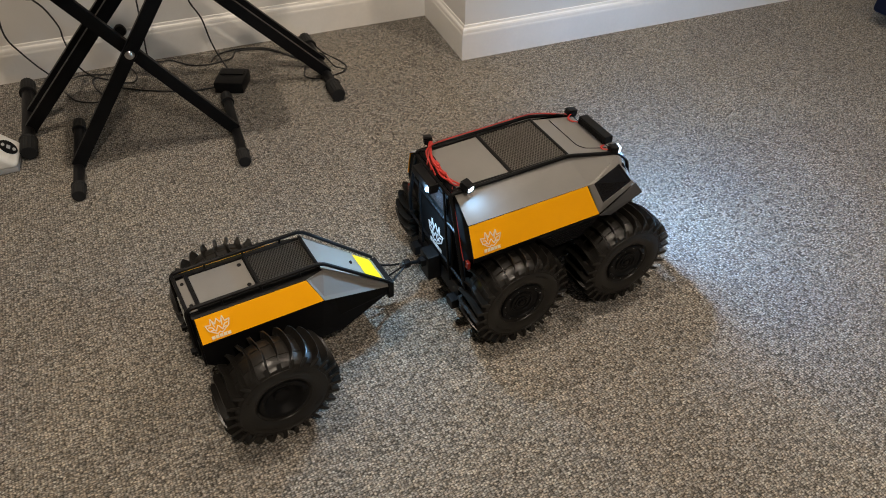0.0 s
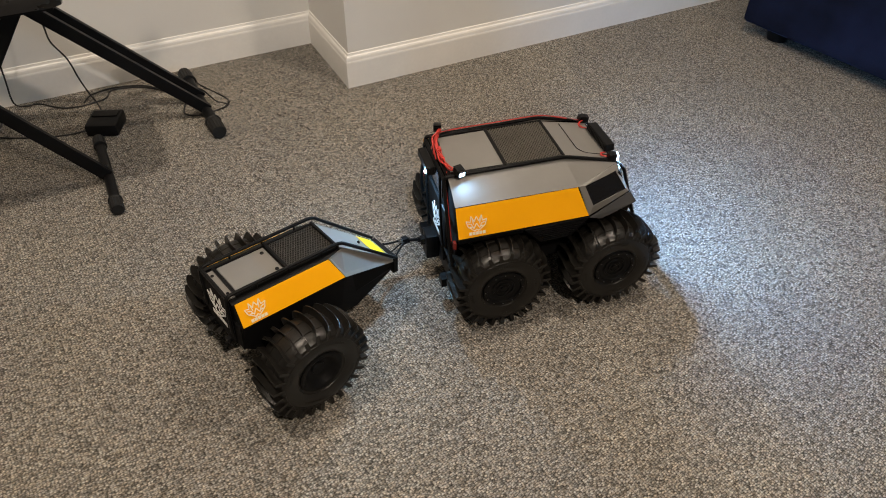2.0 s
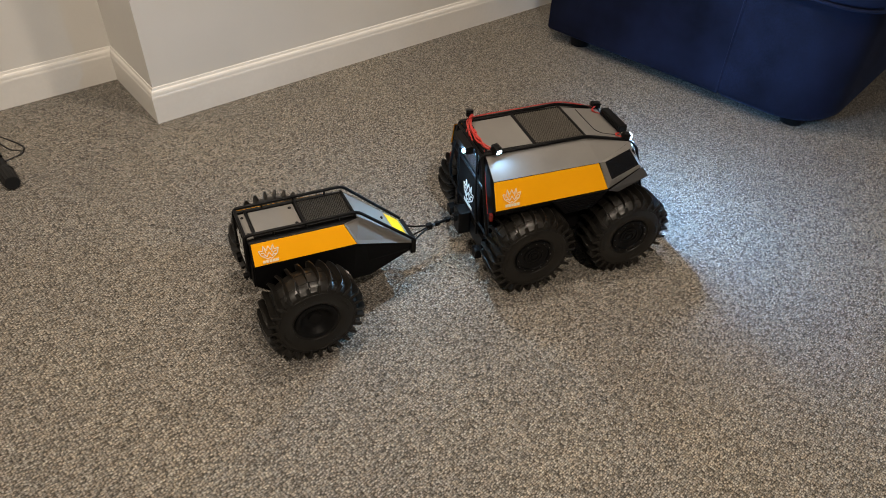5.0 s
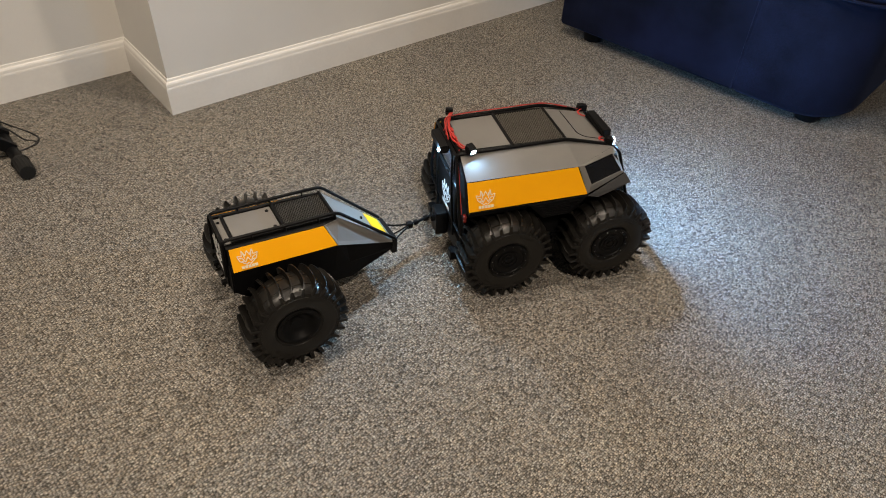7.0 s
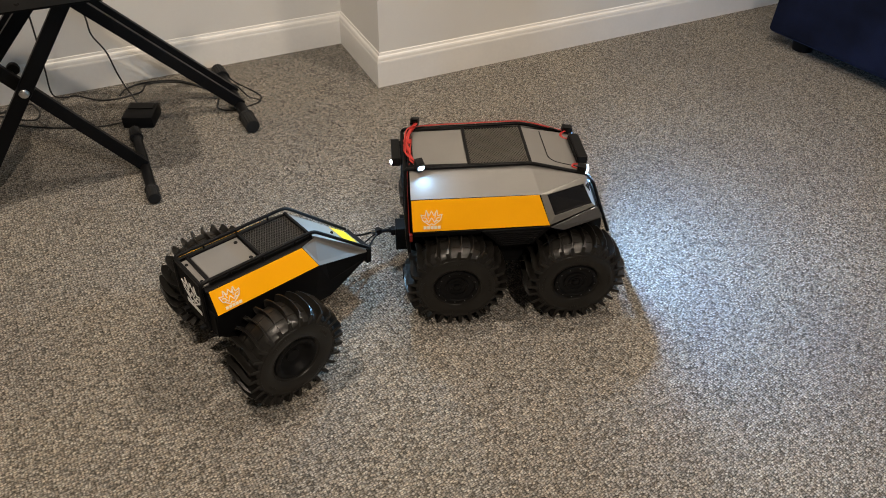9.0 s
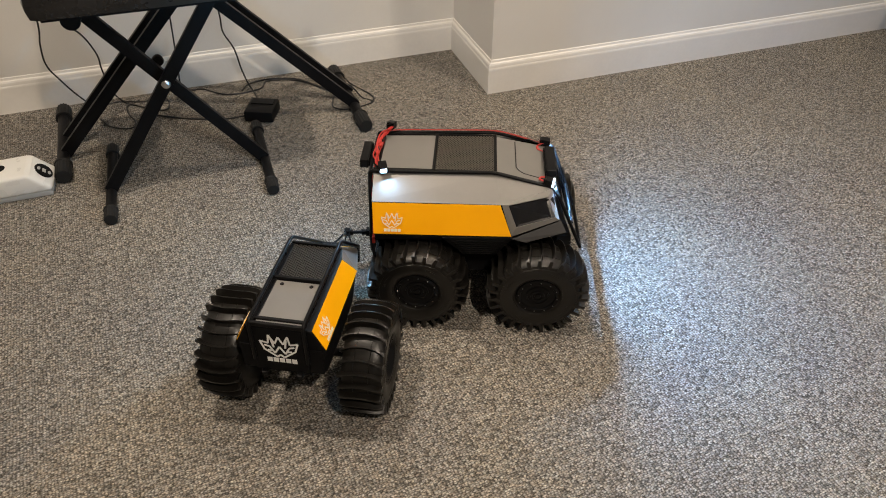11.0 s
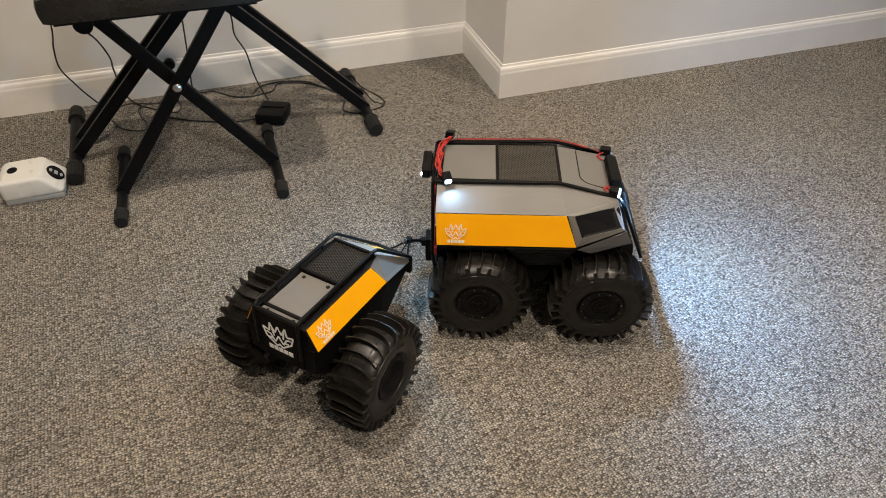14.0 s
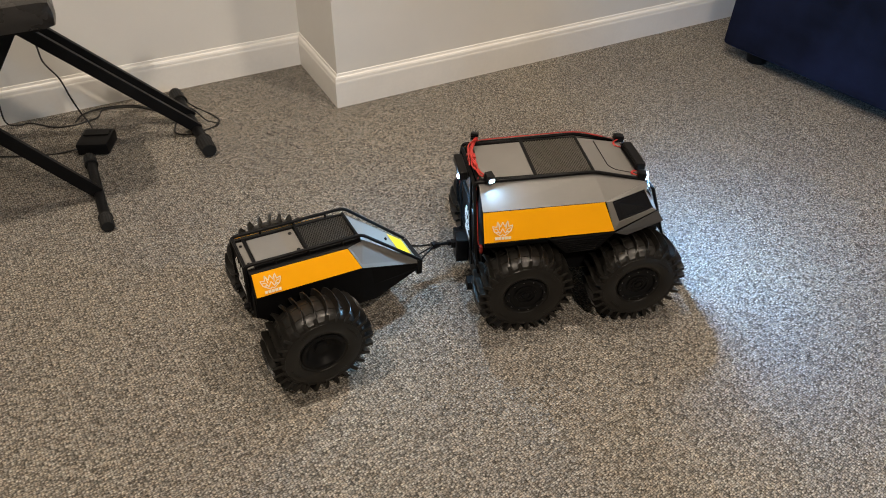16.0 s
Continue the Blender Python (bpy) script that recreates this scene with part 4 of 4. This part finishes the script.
def foot_bar(parent, a, b, r, cap_len, cap_r):
    a, b = Vector(a), Vector(b)
    d = (b - a).normalized()
    bm = bmesh.new()
    tube(bm, [a, b], r, 16)
    ob = part("foot_bar", bm, BLACK_STEEL, parent, "black round foot bar", smooth=True)
    for end, way in ((a, d), (b, -d)):
        bm = bmesh.new()
        side = way.cross(Vector((0, 0, 1))).normalized()
        rings = []
        for d0, rr in ((-.004, .92), (.002, 1.0), (cap_len - .004, 1.0), (cap_len - .002, 1.1), (cap_len + .003, 1.1)):
            ring = []
            for k in range(32):
                t = 2 * math.pi * k / 32
                rk = cap_r * rr * (1.0 if rr > 1.05 else (1.03 if k % 2 else 0.95))
                ring.append(bm.verts.new(end + way * d0 + (side * math.cos(t) + Vector((0, 0, 1)) * math.sin(t)) * rk))
            rings.append(ring)
        for u, w in zip(rings, rings[1:]):
            for k in range(32):
                bm.faces.new((u[k], u[(k + 1) % 32], w[(k + 1) % 32], w[k]))
        bm.faces.new(rings[0][::-1])
        bm.faces.new(rings[-1])
        part("end_cap", bm, RUBBER_FOOT, ob, "ribbed black rubber end cap", smooth=True)
    return ob


def bench():
    root = tagged(new("keyboard_bench"), "black X-frame bench with a padded vinyl seat", "bench")
    bm = bmesh.new()
    box(bm, -1.118, -.665, -.290, .010, .484, .546, 0.024)
    part("seat", bm, VINYL_SEAT, root, "padded black vinyl seat", smooth=True)
    bm = bmesh.new()
    box(bm, -1.10, -.69, -.25, -.03, .472, .488, 0.002)
    part("seat_frame", bm, BLACK_STEEL, root, "black steel seat frame")
    foot_bar(root, (-1.098, .012, .017), (-1.098, -.318, .017), .0125, .036, .0155)
    foot_bar(root, (-.712, .014, .017), (-.712, -.319, .017), .0125, .036, .0155)
    flat_leg("leg", (-1.098, -.196, .022), (-.748, -.196, .488), .030, .016, root)
    flat_leg("leg", (-.712, -.172, .022), (-1.055, -.172, .488), .030, .016, root)
    bm = bmesh.new()
    turned(bm, [(0.0, .0), (-.0, .011), (-.004, .010), (-.007, .006), (-.0075, 0)], 20)
    sc = part("pivot_bolt", bm, STEEL, root, "domed bright bolt head", smooth=True)
    sc.location = (-.902, -.204, .283)
    bm = bmesh.new()
    turned(bm, [(0.014, 0), (0.014, .02), (0.0, .02), (-.014, .02), (-.014, 0)], 20)
    kn = part("knob", bm, BLACK_PLASTIC, root, "round black adjusting knob", smooth=True)
    kn.location = (-1.052, -.20, .456)
    bm = bmesh.new()
    turned(bm, [(0.012, 0), (0.012, .011), (0.0, .014), (-.006, .012), (-.006, 0)], 18)
    kn = part("lock_disc", bm, BLACK_PLASTIC, root, "round black locking disc", smooth=True)
    kn.location = (-.910, -.150, .318)
    return root


def stand():
    root = tagged(new("keyboard_stand"), "black double-braced X keyboard stand by the wall", "keyboard stand")
    foot_bar(root, (-1.236, .274, .021), (-1.215, -.096, .021), .0155, .055, .020)
    foot_bar(root, (-.430, .272, .021), (-.415, -.098, .021), .0155, .055, .020)
    top = .64
    for y in (.018, .098):
        flat_leg("leg", (-1.216, y, .022), (-.605, y, top), .030, .018, root)
    for y in (.030, .110):
        flat_leg("leg", (-.414, y, .022), (-1.005, y, top), .030, .018, root)
    bm = bmesh.new()
    tube(bm, [(-.808, -.002, .432), (-.808, .130, .432)], .009, 14)
    part("pivot_bolt", bm, STEEL, root, "pivot bolt", smooth=True)
    return root


bench()
stand()


# ---- sofa ----
def sofa():
    root = tagged(new("sofa"), "navy blue velour sofa on low black feet", "sofa")
    root.matrix_world = pose(1.3725, -.262, 0, 0, 0, -82.6)

    def slab(x0, x1, y0, y1, z0, z1, r, edge):
        """An upholstered block with a rounded far corner and soft edges."""
        bm = bmesh.new()
        pts = [(x0, y1)]
        pts += [(x0 + .012, y0), ]
        for i in range(9):
            a = radians(-90 + 90 * i / 8)
            pts.append((x1 - r + r * math.cos(a), y0 + r + r * math.sin(a)))
        pts.append((x1, y1))
        prism(bm, [(x, y, z0) for x, y in pts], (0, 0, z1 - z0), 0.0)
        bmesh.ops.recalc_face_normals(bm, faces=bm.faces)
        eds = [e for e in bm.edges if abs(e.verts[0].co.z - e.verts[1].co.z) < 1e-6]
        bmesh.ops.bevel(bm, geom=eds, offset=edge, segments=3, affect="EDGES", profile=0.5)
        return bm
    part("base", slab(-.03, .655, 0, .95, .042, .66, .008, .016), NAVY, root, "navy velour side panel", smooth=True)
    part("base_end", slab(.634, .985, -.006, .95, .032, .405, .17, .042), NAVY, root, "navy velour rounded front end", smooth=True)
    part("cushion", slab(.665, 1.02, -.028, .95, .402, .56, .13, .03), NAVY, root, "navy velour seat cushion", smooth=True)
    bm = bmesh.new()
    tube(bm, [(.652, -.004, .050), (.652, -.006, .36)], 0.0042, 6)
    part("seam", bm, NAVY, root, "piped seam", smooth=True)
    bm = bmesh.new()
    pts = [(.67, -.029, .407)] + [(1.02 - .13 + .132 * math.cos(radians(a)), -.028 + .13 + .132 * math.sin(radians(a)), .407) for a in range(-90, 1, 10)] + [(1.022, .9, .407)]
    tube(bm, pts, 0.005, 6)
    part("piping", bm, NAVY, root, "piped cushion edge", smooth=True)
    for x, y in ((.085, .07), (.87, .10), (.085, .85), (.87, .85)):
        bm = bmesh.new()
        turned(bm, [(0.0, 0), (0.0, .034), (.045, .043), (.045, 0)], 24)
        ft = part("foot", bm, BLACK_PLASTIC, root, "round black plastic foot", smooth=True)
        ft.matrix_basis = pose(x, y, 0, 90)
    return root


sofa()


# ---- small things on the floor ----
def adapter():
    root = tagged(new("power_box"), "black plastic power supply box on the carpet", "power supply")
    root.matrix_world = pose(-.683, .090, 0, 0, 0, -23)
    bm = bmesh.new()
    box(bm, -.042, .042, -.044, .044, .002, .036, 0.006)
    part("case", bm, BLACK_PLASTIC, root, smooth=True)
    bm = bmesh.new()
    box(bm, -.034, .034, .004, .034, .0355, .0385, 0.001)
    part("top_plate", bm, BLACK_STEEL, root, "raised black top plate")


adapter()


def cable(pts, r=0.0023, label="thin black cable lying on the carpet"):
    bm = bmesh.new()
    tube(bm, spline(pts, 7), r, 6)
    tagged(part("cable", bm, DARK_WIRE, None, smooth=True), label, "cable")


F = 0.003
HANG = "thin black cable hanging down to the carpet"
cable([(-.79, .14, .52), (-.752, .17, .34), (-.746, .18, .278), (-.746, .21, .218), (-.724, .24, .151), (-.714, .262, .075), (-.702, .27, .02), (-.692, .25, F), (-.686, .20, F), (-.686, .135, .012)], label=HANG)
cable([(-1.165, .08, .48), (-1.185, .12, .335), (-1.205, .15, .269), (-1.218, .19, .197), (-1.207, .23, .132), (-1.183, .27, .057), (-1.15, .295, F), (-1.096, .31, F), (-1.026, .289, F), (-1.004, .29, F), (-.967, .315, F), (-.944, .256, F), (-.957, .213, F), (-1.005, .239, F), (-1.054, .279, F), (-1.067, .258, F),
       (-1.057, .209, F), (-1.042, .169, F), (-1.054, .133, F), (-1.109, .160, F), (-1.139, .217, F)], label=HANG)
cable([(-1.135, -.02, .48), (-1.11, .05, .36), (-1.092, .12, .287), (-1.085, .18, .211), (-1.092, .22, .153), (-1.09, .26, .06), (-1.06, .285, F), (-1.03, .30, F)], label=HANG)
cable([(-.875, .2, .52), (-.878, .26, .30), (-.893, .29, .12), (-.90, .295, .03), (-.87, .315, F), (-.841, .312, F), (-.785, .259, F), (-.735, .245, F), (-.69, .252, F), (-.662, .264, F), (-.638, .304, F), (-.551, .277, F), (-.491, .21, F), (-.455, .135, .012)], label=HANG)
cable([(-.725, .262, F), (-.70, .30, F), (-.649, .315, F), (-.59, .305, F), (-.544, .282, F), (-.49, .215, F), (-.452, .13, .02), (-.415, .115, .046), (-.378, .10, F), (-.352, .066, F), (-.385, .05, F), (-.44, .042, F), (-.475, .07, F), (-.465, .12, F)])
cable([(-.415, .160, .044), (-.388, .192, F), (-.355, .125, F), (-.345, .085, F), (-.36, .062, F)])
cable([(-.722, .085, .012), (-.78, .10, F), (-.84, .115, F), (-.92, .15, F), (-1.0, .20, F)])


def white_device():
    root = tagged(new("air_pump"), "small white plastic appliance with a dark button panel, on the carpet", "small appliance")
    root.matrix_world = pose(-1.308, -.146, 0, 0, 0, 0) @ Matrix.Diagonal((1.08, 1.25, 0.70, 1))
    bm = bmesh.new()
    prism(bm, [(-.066, 0, .020), (.062, 0, .020), (.068, 0, .034), (.030, 0, .094), (.020, 0, .100), (-.055, 0, .097), (-.068, 0, .085)], (0, .085, 0), 0.0125, 4)
    part("case", bm, WHITE_CASE, root, "glossy white case", smooth=True)
    bm = bmesh.new()
    box(bm, -.063, .063, .003, .083, .001, .022, 0.004)
    part("base", bm, LIGHT_GREY_CASE, root, "pale grey base", smooth=True)
    bm = bmesh.new()
    d = Vector((.038, 0, -.060)).normalized()
    nrm = Vector((.060, 0, .038)).normalized()
    mid = Vector((.0495, .043, .0640)) + nrm * 0.0002
    pts = []
    for i in range(20):
        a = 2 * math.pi * i / 20
        pts.append(mid + d * .027 * math.cos(a) + Vector((0, 1, 0)) * .021 * math.sin(a))
    prism(bm, pts, nrm * 0.0015)
    pan = part("button_panel", bm, BLACK_PLASTIC, root, "oval black button panel", smooth=True)
    for t in (-.016, .016):
        bm = bmesh.new()
        c = mid + d * t + nrm * 0.0015
        pts = [c + d * .0045 * math.cos(2 * math.pi * i / 12) + Vector((0, .0055 * math.sin(2 * math.pi * i / 12), 0)) for i in range(12)]
        prism(bm, pts, nrm * 0.001)
        part("button", bm, LIGHT_GREY_CASE, pan, "pale round button")
    bm = bmesh.new()
    c = mid + nrm * 0.0015
    prism(bm, [c - d * .005 + Vector((0, -.006, 0)), c + d * .005 + Vector((0, -.006, 0)), c + d * .005 + Vector((0, .006, 0)), c - d * .005 + Vector((0, .006, 0))], nrm * 0.0006)
    part("display", bm, LIGHT_GREY_CASE, pan, "small grey display")
    bm = bmesh.new()
    turned(bm, [(0, 0.0), (0, .011), (.006, .011), (.008, .009), (.008, .005), (.005, .004), (.005, 0)], 20)
    noz = part("nozzle", bm, BLACK_PLASTIC, root, "black air outlet", smooth=True)
    noz.matrix_basis = pose(-.036, .045, .0935, 90)


white_device()


# ---- what moves ----
def motions():
    tilt, joint, hitch = 2.6, 0.319, -0.2395

    def trailer_pose(x, y, a):
        return pose(x, y, HUB, 0, tilt, a) @ pose(0, 0, -HUB)

    walk(TRUCK_OB, [(t, pose(x, y, 0, 0, 0, a)) for t, x, y, a in TRUCK])
    walk(TRAILER_OB, [(t, trailer_pose(x, y, a)) for t, x, y, a in TRAILER])
    link_rows = []
    for (t, x, y, a), (_, u, v, b) in zip(TRUCK, TRAILER):
        p = trailer_pose(u, v, b) @ Vector((joint, 0, .134))
        q = pose(x, y, 0, 0, 0, a) @ Vector((hitch, 0, .107))
        d = q - p
        mid = (p + q) / 2
        link_rows.append((t, pose(mid.x, mid.y, mid.z, 0, -math.degrees(math.atan2(d.z, math.hypot(d.x, d.y))), math.degrees(math.atan2(d.y, d.x)))))
    walk(LINK_OB, link_rows)
    for hub, owner, wx, wy in WHEELS:
        rows = TRUCK if owner == TRUCK_OB.name else TRAILER
        turn, out = 0.0, [(rows[0][0], pose(wx, wy, HUB, 0, 0, 0))]
        for (t0, x0, y0, a0), (t1, x1, y1, a1) in zip(rows, rows[1:]):
            h = radians((a0 + a1) / 2)
            run = (x1 - x0) * math.cos(h) + (y1 - y0) * math.sin(h) - wy * radians(a1 - a0)
            step = math.degrees(run / HUB)
            for k in (0.5, 1.0):
                out.append((t0 + (t1 - t0) * k, pose(wx, wy, HUB, 0, turn + step * k, 0)))
            turn += step
        walk(hub, out)


motions()
